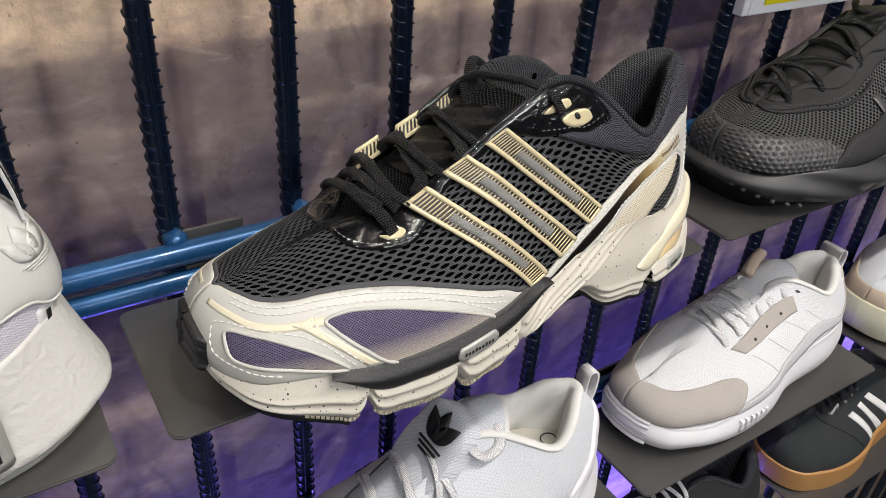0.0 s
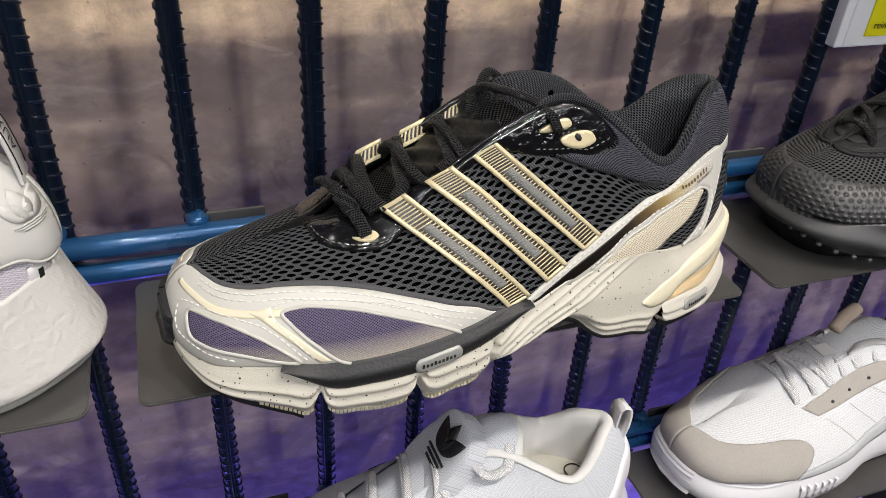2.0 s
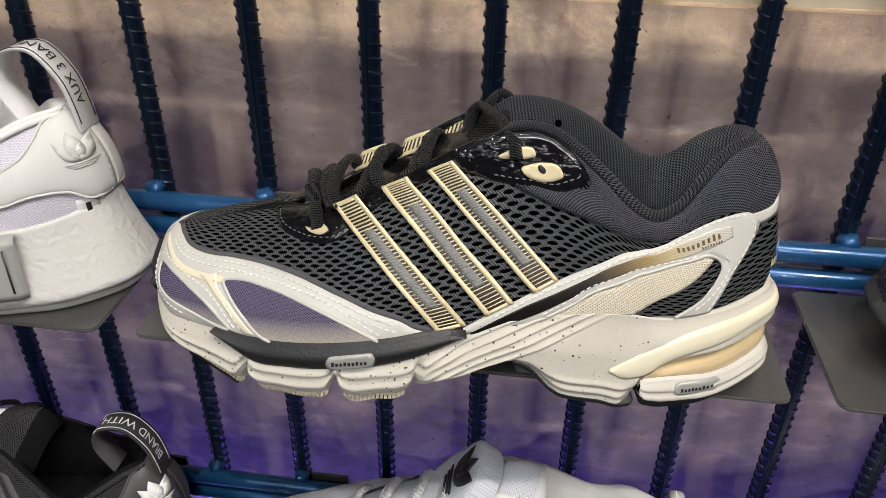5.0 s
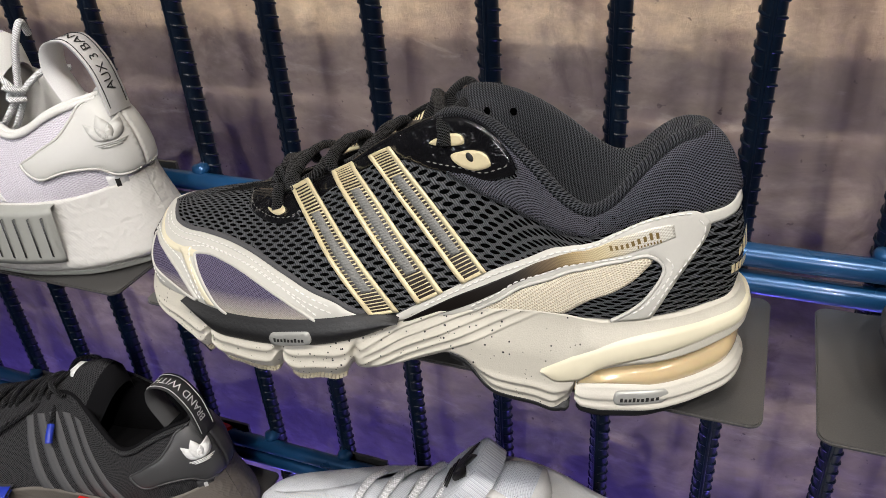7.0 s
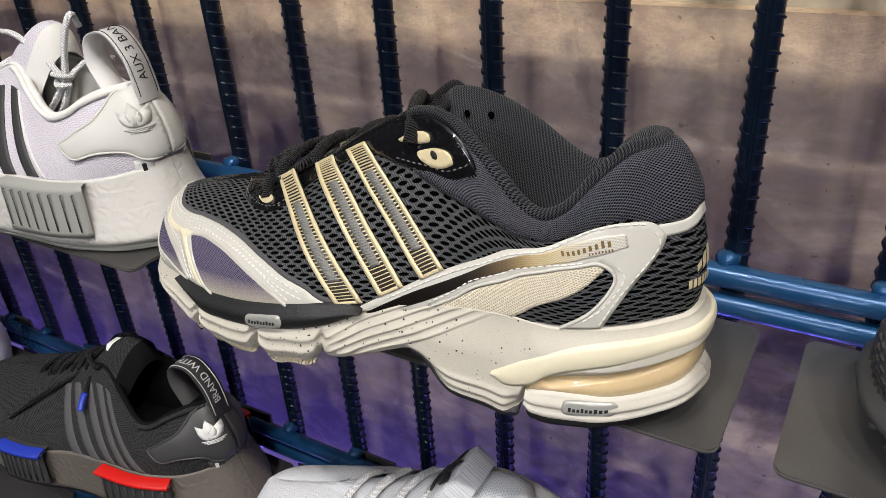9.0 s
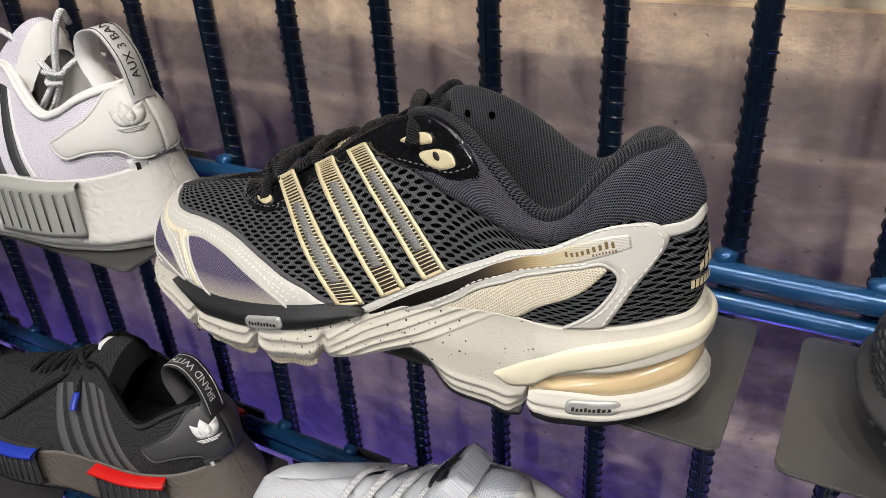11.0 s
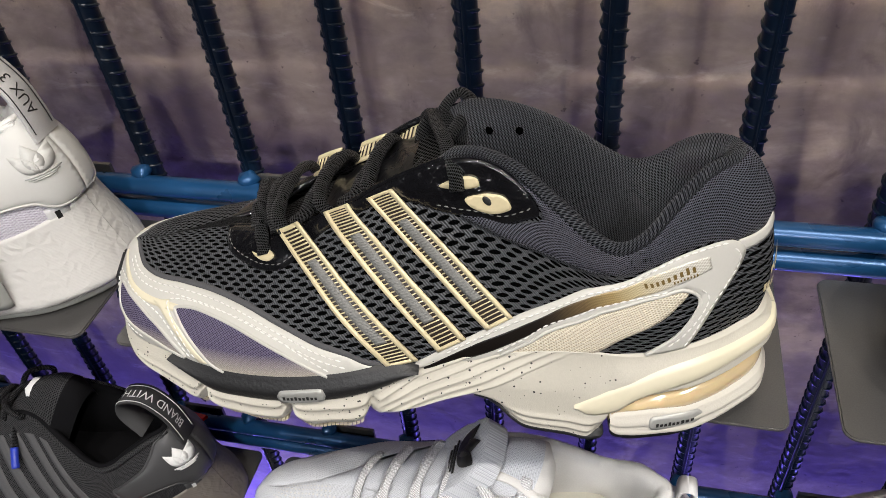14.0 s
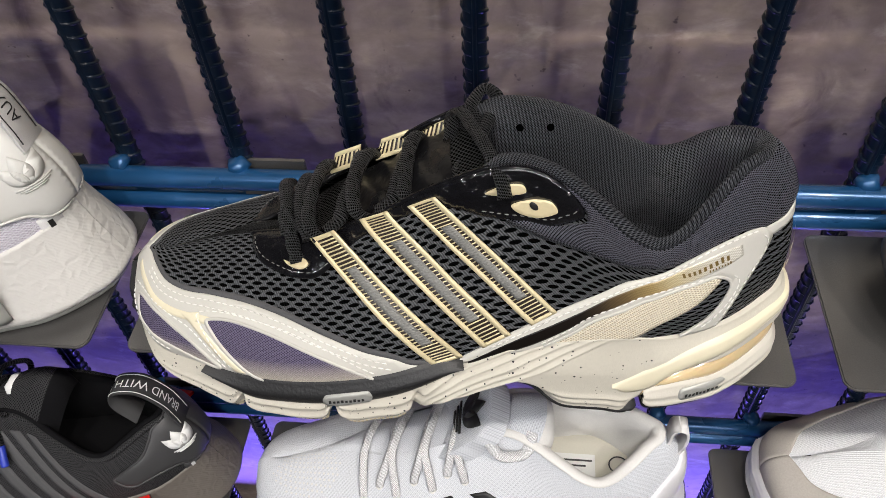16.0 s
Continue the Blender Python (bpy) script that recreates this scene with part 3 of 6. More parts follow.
RUN_C = ((-20, 6), (5, 6), (20, 6), (45, 10), (80, 18), (116, 20), (150, 22.5), (175, 23), (200, 20), (228, 17.5), (263, 20), (300, 20))
RUN_K = ((0, 1), (.16, .75), (.4, .52), (.6, .7), (.8, .87), (1, 1))
runner = Last(RUN_U, RUN_B, RUN_T, RUN_H, RUN_C, RUN_K)

# ---------------------------------------------------------------- the shop and its wall
WALL_Y, BAR_Y, PITCH, BAR_X = 0.475, 0.370, 0.066, 0.040
ROWS_Z = (1.284, 1.043, 0.80, 1.531)
COLS_X = (-0.605, -0.267, 0.071, 0.409, 0.747)
PLATE_W = 0.318


def slab(name, x0, x1, y0, y1, z0, z1, material, bevel=0.0):
    return tagged(part(name, box_bm(x0, x1, y0, y1, z0, z1, bevel), material), kind="structure")


slab("floor", -3.2, 3.8, -4.2, 0.6, -0.1, 0, M_FLOOR)
slab("ceiling", -3.2, 3.8, -4.2, 0.6, 3.1, 3.2, M_CEIL)
slab("wall_north", -3.2, 3.8, WALL_Y, WALL_Y + 0.12, 0, 1.404, M_WALL)
slab("wall_north_upper", -3.2, 3.8, WALL_Y + 0.012, WALL_Y + 0.12, 1.404, 3.1, M_LEDGE)
slab("wall_south", -3.2, 3.8, -4.2, -4.1, 0, 3.1, M_SHOP)
slab("wall_west", -3.2, -3.1, -4.1, WALL_Y, 0, 3.1, M_SHOP)
slab("wall_east", 3.7, 3.8, -4.1, WALL_Y, 0, 3.1, M_SHOP)


def rebar_mesh(z0, z1):
    """A ribbed reinforcing bar: a round core, two long ribs and slanting cross ribs."""
    r, sides = 0.0056, 12
    path = [(0, 0, z0), (0, 0, z1)]
    v, f = [], []
    rings = tube_points(np.array(path), r, sides, up=(0, 1, 0))
    v += [tuple(p) for p in rings.reshape(-1, 3)]
    f += [(j, (j + 1) % sides, sides + (j + 1) % sides, sides + j) for j in range(sides)]

    def ridge(points, nors, w, h, axis):
        o = len(v)
        for p, n, a in zip(points, nors, axis):
            v.extend([tuple(p - a * w), tuple(p + n * h - a * w * .4), tuple(p + n * h + a * w * .4), tuple(p + a * w)])
        for i in range(len(points) - 1):
            for k in range(3):
                f.append((o + 4 * i + k, o + 4 * i + k + 1, o + 4 * i + 5 + k, o + 4 * i + 4 + k))
    for s in (-1, 1):
        n = np.array((s, 0, 0.0))
        ridge([n * r * .97 + np.array((0, 0, z)) for z in (z0, z1)], [n, n], 0.0011, 0.0011, [np.array((0, 1.0, 0))] * 2)
    step = 0.0076
    for k in range(int((z1 - z0) / step)):
        z = z0 + (k + .5) * step
        for s in (-1, 1):
            pts, ns = [], []
            for a in np.linspace(-1.25, 1.25, 6):
                n = np.array((math.sin(a), s * math.cos(a), 0))
                pts.append(n * r * .97 + np.array((0, 0, z + s * 0.0019 * math.sin(a) + (.5 * step if s > 0 else 0))))
                ns.append(n * (1 - (a / 1.3)**4))
            ridge(pts, ns, 0.0010, 0.0012, [np.array((0, 0, 1.0))] * 6)
    return mesh_of("ribbed_bar", v, f)


def weld_mesh():
    bm = bmesh.new()
    bmesh.ops.create_icosphere(bm, subdivisions=2, radius=0.0062)
    for v in bm.verts:
        v.co *= 1 + 0.35 * noise.noise(v.co * 300)
        v.co.z *= 0.8
    return bm


weld_data = bpy.data.meshes.new("weld")
weld_bm = weld_mesh()
weld_bm.to_mesh(weld_data)
weld_bm.free()
weld_data.polygons.foreach_set("use_smooth", np.ones(len(weld_data.polygons), dtype=bool))
bar_data = rebar_mesh(0.0, 3.1)
bar_data.materials.append(M_BAR)
for i in range(-22, 30):
    ob = new("rebar", bar_data)
    ob.matrix_world = pose(BAR_X + PITCH * i, BAR_Y, 0, 0, 0, 90 + (i * 47) % 31 - 15)
    tagged(ob, "dark blue enamelled ribbed steel bar standing upright before the wall", "steel bar", "row of upright bars")
    if -12 < i < 18:
        for k, z in enumerate(ROWS_Z[:2]):
            w = part("weld", weld_data, M_RAIL, ob, "rough blue enamelled weld bead")
            w.matrix_basis = pose(0, 0, 0, 0, 0, -(90 + (i * 47) % 31 - 15)) @ pose(0.0012 * ((i * 7 + k) % 5 - 2), -0.0072, z + 0.0262, 0, 0, (i * 61 + k * 90) % 360)

RAIL_R = 0.0062
for z in ROWS_Z:
    for dz in (0.0195, 0.0035):
        me = tube_mesh("rail", [(-3.1, 0, 0), (3.7, 0, 0)], RAIL_R, 20)
        ob = part("rail", me, M_RAIL)
        ob.matrix_world = pose(0, 0.3582, z + dz)
        tagged(ob, "bright blue enamelled round steel rail across the bars", "rail", "horizontal rails")


def shelf_plate(width=PLATE_W):
    """A sheet-steel shelf with rounded corners and a hanger that hooks over both rails."""
    bm = bmesh.new()
    r, th, y0, y1 = 0.006, 0.0022, 0.256, 0.350
    pts = []
    for cx, cy, a0 in ((r, y0 + r, 180), (width - r, y0 + r, 270), (width - r, y1 - r, 0), (r, y1 - r, 90)):
        for k in range(7):
            a = radians(a0 + 15 * k)
            pts.append((cx + r * math.cos(a), cy + r * math.sin(a)))
    vs = [bm.verts.new((x, y, 0)) for x, y in pts]
    face = bm.faces.new(vs)
    ext = bmesh.ops.extrude_face_region(bm, geom=[face])
    bmesh.ops.translate(bm, verts=[v for v in ext["geom"] if isinstance(v, bmesh.types.BMVert)], vec=(0, 0, -th))
    rim = [e for e in bm.edges if abs(e.verts[0].co.z - e.verts[1].co.z) < 1e-7]
    bmesh.ops.bevel(bm, geom=rim, offset=0.0007, segments=2, affect="EDGES")
    bmesh.ops.recalc_face_normals(bm, faces=bm.faces)
    return bm


def bent_sheet(prof, x0, x1, th=0.0011):
    """Sheet steel bent along a profile in (y, z)."""
    p = spline(prof, 26)
    d = np.gradient(p, axis=0)
    d /= np.linalg.norm(d, axis=1)[:, None]
    n = np.stack([-d[:, 1], d[:, 0]], 1) * th
    ring = np.concatenate([p + n, (p - n)[::-1]])
    v = [(x, y, z) for x in (x0, x1) for y, z in ring]
    m = len(ring)
    f = [(j, (j + 1) % m, m + (j + 1) % m, m + j) for j in range(m)]
    k = m // 2
    f += [(i, i + 1, m - 2 - i, m - 1 - i) for i in range(k - 1)]
    f += [(m + m - 1 - i, m + m - 2 - i, m + i + 1, m + i) for i in range(k - 1)]
    return mesh_of("bent_sheet", v, f, smooth=False)


plate0 = None
for z in ROWS_Z:
    for x in COLS_X:
        m = pose(x, 0, z)
        if plate0 is None:
            plate0 = thing("shelf_plate", m, "black powder-coated steel shelf plate hooked on two blue rails", "shelf", "display shelves")
            part("plate", shelf_plate(), M_PLATE, plate0)
            part("lip", bent_sheet(((0.3488, -0.001), (0.3498, 0.003), (0.3503, 0.008), (0.3525, 0.0112), (0.3570, 0.0116), (0.3630, 0.0117)), 0.066, 0.252), M_PLATE, plate0)
            for x0 in (0.0375, 0.2465):
                part("hanger", bent_sheet(((0.3560, 0.0116), (0.3640, 0.0117), (0.3662, 0.0127), (0.3668, 0.0150), (0.3668, 0.0270)), x0, x0 + 0.034), M_PLATE, plate0)
        else:
            copy_thing(plate0, m)

# ---------------------------------------------------------------- shoe kit
from mathutils.bvhtree import BVHTree
from mathutils.geometry import delaunay_2d_cdt

SU, SV = 0.285, 0.075


def inside(px, py, poly):
    hit = np.zeros(px.shape, bool)
    x0, y0 = poly[:, 0], poly[:, 1]
    x1, y1 = np.roll(x0, -1), np.roll(y0, -1)
    for a, b, c, d in zip(x0, y0, x1, y1):
        if b == d:
            continue
        cross = ((b > py) != (d > py)) & (px < (c - a) * (py - b) / (d - b) + a)
        hit ^= cross
    return hit


def closed(keys, n, corner=()):
    """A closed smooth outline; keys whose index is in corner stay sharp."""
    k = [tuple(p) for p in keys]
    if not corner:
        k3 = np.array(k[-3:] + k + k[:3])
        d = np.concatenate([[0], np.cumsum(np.linalg.norm(np.diff(k3 * (SU, SV), axis=0), axis=1) ** 0.5 + 1e-9)])
        return hermite(d, k3)(np.linspace(d[3], d[3 + len(k)], n, endpoint=False))
    cs, out = sorted(corner), []
    for a, b in zip(cs, cs[1:] + [cs[0] + len(k)]):
        seg = [k[i % len(k)] for i in range(a, b + 1)]
        m = max(4, int(n * (b - a) / len(k)))
        out.append(spline(seg, m)[:-1] if len(seg) > 2 else np.linspace(seg[0], seg[1], m)[:-1])
    return np.concatenate(out)


def patch(name, outline, surf, height, material, parent, holes=(), step=0.0022, skirt=0.0012, label="", sv=SV, crown=0.0):
    """A sheet of the given height laid on a surface inside an outline in (u, v), with turned-down edges."""
    sc = np.array((SU, sv))
    rings = [np.asarray(outline) * sc] + [np.asarray(h) * sc for h in holes]
    verts, edges = [], []
    for r in rings:
        o, n = len(verts), len(r)
        verts += [tuple(p) for p in r]
        edges += [(o + i, o + (i + 1) % n) for i in range(n)]
    lo, hi = rings[0].min(0), rings[0].max(0)
    gx, gy = np.meshgrid(np.arange(lo[0], hi[0], step), np.arange(lo[1], hi[1], step))
    gx = gx + (np.arange(gx.shape[0]) % 2)[:, None] * step / 2
    gx, gy = gx.ravel(), gy.ravel()
    ok = inside(gx, gy, rings[0])
    for h in rings[1:]:
        ok &= ~inside(gx, gy, h)
    bnd = np.array(verts)
    gx, gy = gx[ok], gy[ok]
    if len(gx):
        near = np.min((gx[:, None] - bnd[None, :, 0])**2 + (gy[:, None] - bnd[None, :, 1])**2, axis=1)
        keep = near > (0.4 * step)**2
        verts += list(zip(gx[keep].tolist(), gy[keep].tolist()))
    res = delaunay_2d_cdt([Vector((float(a), float(b))) for a, b in verts], edges, [], 3 if holes else 1, 1e-7)
    p = np.array([(v.x, v.y) for v in res[0]])
    faces = [tuple(f) for f in res[2]]
    hgt = np.full(len(p), height)
    if crown:
        free = bnd[(bnd[:, 0] > .002 * SU) & (bnd[:, 0] < .997 * SU)]
        dist = np.sqrt(np.min((p[:, None, 0] - free[None, :, 0])**2 + (p[:, None, 1] - free[None, :, 1])**2, axis=1))
        hgt = hgt + crown * (1 - np.exp(-dist / 0.002))
    q = p / sc
    top = surf(q[:, 0], q[:, 1], hgt)
    count = {}
    for f in faces:
        for a, b in zip(f, f[1:] + f[:1]):
            count[(a, b)] = True
    rim = [(a, b) for a, b in count if (b, a) not in count]
    ids = sorted({a for e in rim for a in e})
    low = {a: len(p) + i for i, a in enumerate(ids)}
    base = surf(q[ids, 0], q[ids, 1], np.full(len(ids), height - skirt))
    allv = np.concatenate([top, base])
    faces += [(b, a, low[a], low[b]) for a, b in rim]
    uvs = np.concatenate([p, p[ids]])
    return part(name, mesh_of(name, allv, faces, uvs), material, parent, label)


def ribbon(name, left, right, surf, material, parent, w=(0, 1), s=(0, 1), height=0.001, n=40, m=5, skirt=0.0008, label="", joined=None):
    """A strip between two edge curves; w and s cut out part of its width and length. With joined, adds to that list of (verts, faces)."""
    a, b = spline(left, 60), spline(right, 60)
    f, g = hermite(np.linspace(0, 1, 60), a), hermite(np.linspace(0, 1, 60), b)
    ss, ww = np.meshgrid(np.linspace(*s, n), np.linspace(*w, m), indexing="ij")
    q = f(ss) * (1 - ww[..., None]) + g(ss) * ww[..., None]
    hh = np.full(q.shape[:2], height)
    qq = np.pad(q, ((1, 1), (1, 1), (0, 0)), mode="edge")
    h2 = np.pad(hh, 1, constant_values=height - skirt)
    pts = surf(qq[..., 0], qq[..., 1], h2)
    if joined is not None:
        joined.append(pts)
        return None
    return part(name, grid_mesh(name, pts, qq * (SU, SV)), material, parent, label)


def join_grids(name, grids):
    v, f = [], []
    for pts in grids:
        n, m = pts.shape[:2]
        o = sum(len(x) for x in v)
        v.append(pts.reshape(-1, 3))
        f += [(o + i * m + j, o + (i + 1) * m + j, o + (i + 1) * m + j + 1, o + i * m + j + 1) for i in range(n - 1) for j in range(m - 1)]
    return mesh_of(name, np.concatenate(v), f)


def stitches(name, line, surf, parent, material, height=0.0012, length=0.0023, gap=0.0008, r=0.00034):
    """A row of thread stitches along a curve in (u, v)."""
    d = spline(line, 400)
    p = surf(d[:, 0], d[:, 1], np.full(len(d), height))
    s = np.concatenate([[0], np.cumsum(np.linalg.norm(np.diff(p, axis=0), axis=1))])
    at = hermite(s + np.arange(len(s)) * 1e-9, p)
    v, f = [], []
    x = 0.0005
    while x + length < s[-1]:
        ring = tube_points(at(np.linspace(x, x + length, 4)), np.array((0.4, 1, 1, 0.4)) * r, 5, up=(0.3, 0.2, 1))
        o = len(v)
        v += [tuple(q) for q in ring.reshape(-1, 3)]
        f += [(o + i * 5 + j, o + i * 5 + (j + 1) % 5, o + (i + 1) * 5 + (j + 1) % 5, o + (i + 1) * 5 + j) for i in range(3) for j in range(5)]
        x += length + gap
    return part(name, mesh_of(name, v, f), material, parent)


def band(name, last, u0, u1, top, bottom, out, material, parent, nu=160, nz=14, far=False, tuck=0.008, label=""):
    """Part of a sole's side wall between two heights; out(u, s) is how far it stands out at the share s of its height."""
    u, s = np.meshgrid(np.linspace(u0, u1, nu), np.linspace(0, 1, nz), indexing="ij")
    zt, zb = top(u), bottom(u)
    z, o = zb + (zt - zb) * s, out(u, s)
    u = np.concatenate([u[:, :1], u, u[:, -1:]], 1)
    z = np.concatenate([z[:, :1], z, z[:, -1:]], 1)
    o = np.concatenate([o[:, :1] - tuck, o, o[:, -1:] - tuck], 1)
    pts = last.sole(u, z, o, far)
    uv = np.stack([u * SU, z], -1)
    return part(name, grid_mesh(name, pts, uv, flip=far), material, parent, label)


def keyed(*rows):
    """A smooth function of u from rows of (u, millimetres)."""
    return hermite([r[0] for r in rows], np.array([r[1] for r in rows]) * MM)


def lining(last, u0, u1, floor, far, material, parent, roll=0.004, name="lining", nu=120):
    """The rolled collar edge and the inner wall below it."""
    u = np.linspace(u0, u1, nu)
    prof = spline(((0, 0), (-0.2, 0.55), (0.25, 0.95), (0.9, 1.0), (1.6, 0.5), (2.0, -0.6), (2.2, -2.2)), 22)
    t = last.t(u)
    e = 0.01
    d = last.t(np.clip(u + e, 0, 1)) - last.t(np.clip(u - e, 0, 1))
    side = np.stack([-d[:, 1], d[:, 0], 0 * u], -1)
    side[u > 0.999] = (-1, 0, 0)
    side /= np.linalg.norm(side, axis=1)[:, None]
    fade = np.clip((u - u0) / 0.03, 0.35, 1)
    rows = [t + side * (roll * fade)[:, None] * a + np.array((0, 0, 1)) * (roll * fade)[:, None] * b for a, b in prof]
    last_row = rows[-1]
    for k in np.linspace(0.15, 1, 9):
        r = last_row.copy() + side * 0.003 * k
        r[:, 2] = last_row[:, 2] * (1 - k) + floor * k
        rows.append(r)
    p = np.stack(rows, 1)
    if far:
        uu = np.repeat(u[:, None], p.shape[1], 1)
        p = last.mirror(p, uu, np.ones_like(uu))
    arc = np.concatenate([[0], np.cumsum(np.linalg.norm(np.diff(p[nu // 2], axis=0), axis=1))])
    uv = np.stack(np.meshgrid(u * 0.3, arc, indexing="ij"), -1)
    return part(name, grid_mesh(name, p, uv, flip=far), material, parent)


def bars_of_print(name, boxes, surf, material, parent, height=0.0011):
    """Printed marks, each a small flat bar given as u0, u1, v0, v1 with its slant."""
    g = []
    for u0, u1, v0, v1, sl in boxes:
        uu, vv = np.meshgrid(np.linspace(u0, u1, 4), np.linspace(v0, v1, 3), indexing="ij")
        g.append(surf(uu, vv + sl * (uu - u0), np.full(uu.shape, height)))
    return part(name, join_grids(name, g), material, parent)

# ---------------------------------------------------------------- the running shoe in the middle
RUN_TOP = keyed((0, 44), (.06, 41), (.12, 40), (.173, 41), (.215, 39.5), (.28, 39.5), (.348, 41.5), (.43, 44), (.492, 45.5), (.55, 45.5), (.573, 49.5), (.625, 53), (.677, 56), (.76, 57), (.828, 53), (.89, 53), (.945, 52), (1, 53))
RUN_BOT = keyed((0, 32), (.03, 30), (.06, 26), (.09, 21.5), (.135, 15.5), (.182, 11), (.212, 10), (.226, 17), (.24, 11), (.285, 8.5), (.33, 8), (.352, 10), (.366, 16.5), (.38, 10), (.43, 9), (.468, 10), (.483, 14), (.5, 13), (.55, 16), (.588, 22), (.608, 25), (.625, 23), (.66, 13), (.735, 8), (.775, 6.5), (.787, 9), (.796, 22), (.83, 25), (.865, 26.5), (.91, 27), (.95, 28.5), (1, 33))
GEL_BOT = keyed((.79, 21), (.83, 21), (.87, 20), (.915, 18), (.96, 17.5), (1, 20))
POD_BOT = keyed((.79, 14), (.80, 8), (.815, 5.5), (.868, 3.5), (.93, 3), (1, 4))


def step01(x, a, b):
    t = np.clip((x - a) / (b - a), 0, 1)
    return t * t * (3 - 2 * t)


def run_out(u, s):
    """How far the midsole's wall stands out: a round belly, pods parted by slanting grooves, and raised flowing lines."""
    heel = step01(u, .84, 1.0)
    o = -0.0025 - .0030 * (1 - step01(u, .03, .13)) + 0.0075 * step01(s, 0, .32) - 0.0042 * step01(s, .55, 1.0) + 0.0018 * heel
    for g in (.226, .366, .483):
        o = o - 0.0042 * np.exp(-((u - g - .012 * (s - .3)) / .0055)**2) * (1 - step01(s, .45, .75))
    z = RUN_BOT(u) + (RUN_TOP(u) - RUN_BOT(u)) * s
    fore = (1 - step01(u, .46, .52)) * step01(u, .04, .12)
    lines = np.exp(-((s - .36) / .05)**2) + np.exp(-((s - .56) / .05)**2) + .8 * np.exp(-((s - .17) / .05)**2)
    o = o + 0.0010 * fore * lines
    w = z - (0.024 + (u - .487) * 0.185)
    arch = step01(u, .47, .54) * (1 - step01(u, .66, .78)) * step01(z, .012, .02)
    o = o + 0.0013 * arch * np.maximum(0, np.sin(w * 2 * math.pi / 0.0046))**0.8 * step01(w, -.016, -.012) * (1 - step01(w, .012, .016))
    low = step01(u, .63, .68) * (1 - step01(u, .76, .79))
    o = o + 0.0050 * low * (1 - step01(s, 0, .32)) + 0.0012 * low * (np.exp(-((s - .13) / .035)**2) + np.exp(-((s - .25) / .035)**2))
    return o


TOE_EDGE = ((0, .70), (.02, .69), (.05, .645), (.09, .575), (.13, .545), (.18, .54), (.235, .52), (.30, .46), (.37, .345), (.42, .24), (.458, .17), (.485, .09), (.52, .03))
WIN_BIG = ((.176, .385), (.205, .412), (.25, .39), (.30, .335), (.37, .205), (.418, .08), (.432, .02), (.388, .012), (.323, .012), (.268, .02), (.225, .165), (.187, .32))
WIN_SMALL = ((.056, .375), (.094, .357), (.135, .265), (.178, .145), (.198, .06), (.16, .075), (.12, .13), (.085, .165), (.066, .19), (.057, .28))
BAND_OUT = ((.540, .035), (.58, .122), (.613, .175), (.668, .26), (.735, .385), (.79, .555), (.822, .695), (.845, .78), (.866, .808), (.9, .74), (.925, .685), (.945, .645), (.955, .61), (.9605, .56), (.956, .51), (.94, .425), (.916, .27), (.893, .04), (.889, 0))
BAND_INN = ((.835, 0), (.855, .07), (.877, .16), (.9, .31), (.906, .4), (.898, .494), (.884, .55), (.855, .575), (.807, .43), (.763, .295), (.71, .188), (.68, .106), (.645, .03), (.63, 0), (.545, 0))
FOIL = ((((.556, .012), (.585, .073), (.618, .128), (.66, .186), (.70, .258), (.735, .34), (.78, .462), (.822, .64), (.848, .735), (.866, .757), (.892, .703), (.922, .63)), ((.556, .0), (.60, .03), (.63, .062), (.668, .127), (.705, .21), (.742, .29), (.79, .415), (.83, .56), (.852, .62), (.872, .612), (.9, .57), (.922, .56))))
CREAM = ((.645, .01), (.68, .092), (.71, .172), (.763, .28), (.807, .415), (.853, .558), (.884, .535), (.897, .48), (.88, .40), (.84, .27), (.80, .14), (.763, .03), (.70, .0))
# how the worn-in form departs from its last: millimetres along x, y and z for each term in SHAPE_OF
SHAPE = ((2.04, .11, -.05), (-1.5, 1.39, -.71), (2.33, -4.48, 3.88), (.46, .22, -1.39), (-3.71, 3.01, -2.8), (-1.84, -2.54, 2.7), (-1.82, 4.33, -2.11), (1.23, -1.74, -1.62), (1.01, -.61, -.02), (-1.05, 3.01, .83))


def settle(p):
    """The shoe's form as it stands: low body, high collar, near wall steep below and full above, wide throat."""
    p = p.copy()
    p[:, 1] *= .93
    p[:, 2] *= .928 + .072 * step01(p[:, 2], .078, .118)
    x, y, z = (p[:, 0] - .14) / .14, (p[:, 1] + .02) / .03, (p[:, 2] - .06) / .05
    terms = np.stack([0 * x + 1, x, y, z, x * x, z * z, x * z, y * z, x * y, x * x * z], 1)
    out = terms @ np.array(SHAPE) * MM * (1 - step01(p[:, 1], .006, .026))[:, None]
    out[:, 1] += .0075 * step01(p[:, 1], .016, .030) * step01(p[:, 0], .06, .095) * (1 - step01(p[:, 0], .14, .19)) * step01(p[:, 2], .05, .075)
    return p + out


# each stripe's corners: upper left, lower left, upper right, lower right
STRIPES = (((.348, .880), (.510, .066), (.391, .905), (.550, .080)), ((.420, .985), (.576, .117), (.464, .970), (.609, .166)), ((.500, .935), (.634, .201), (.545, .924), (.667, .258)))


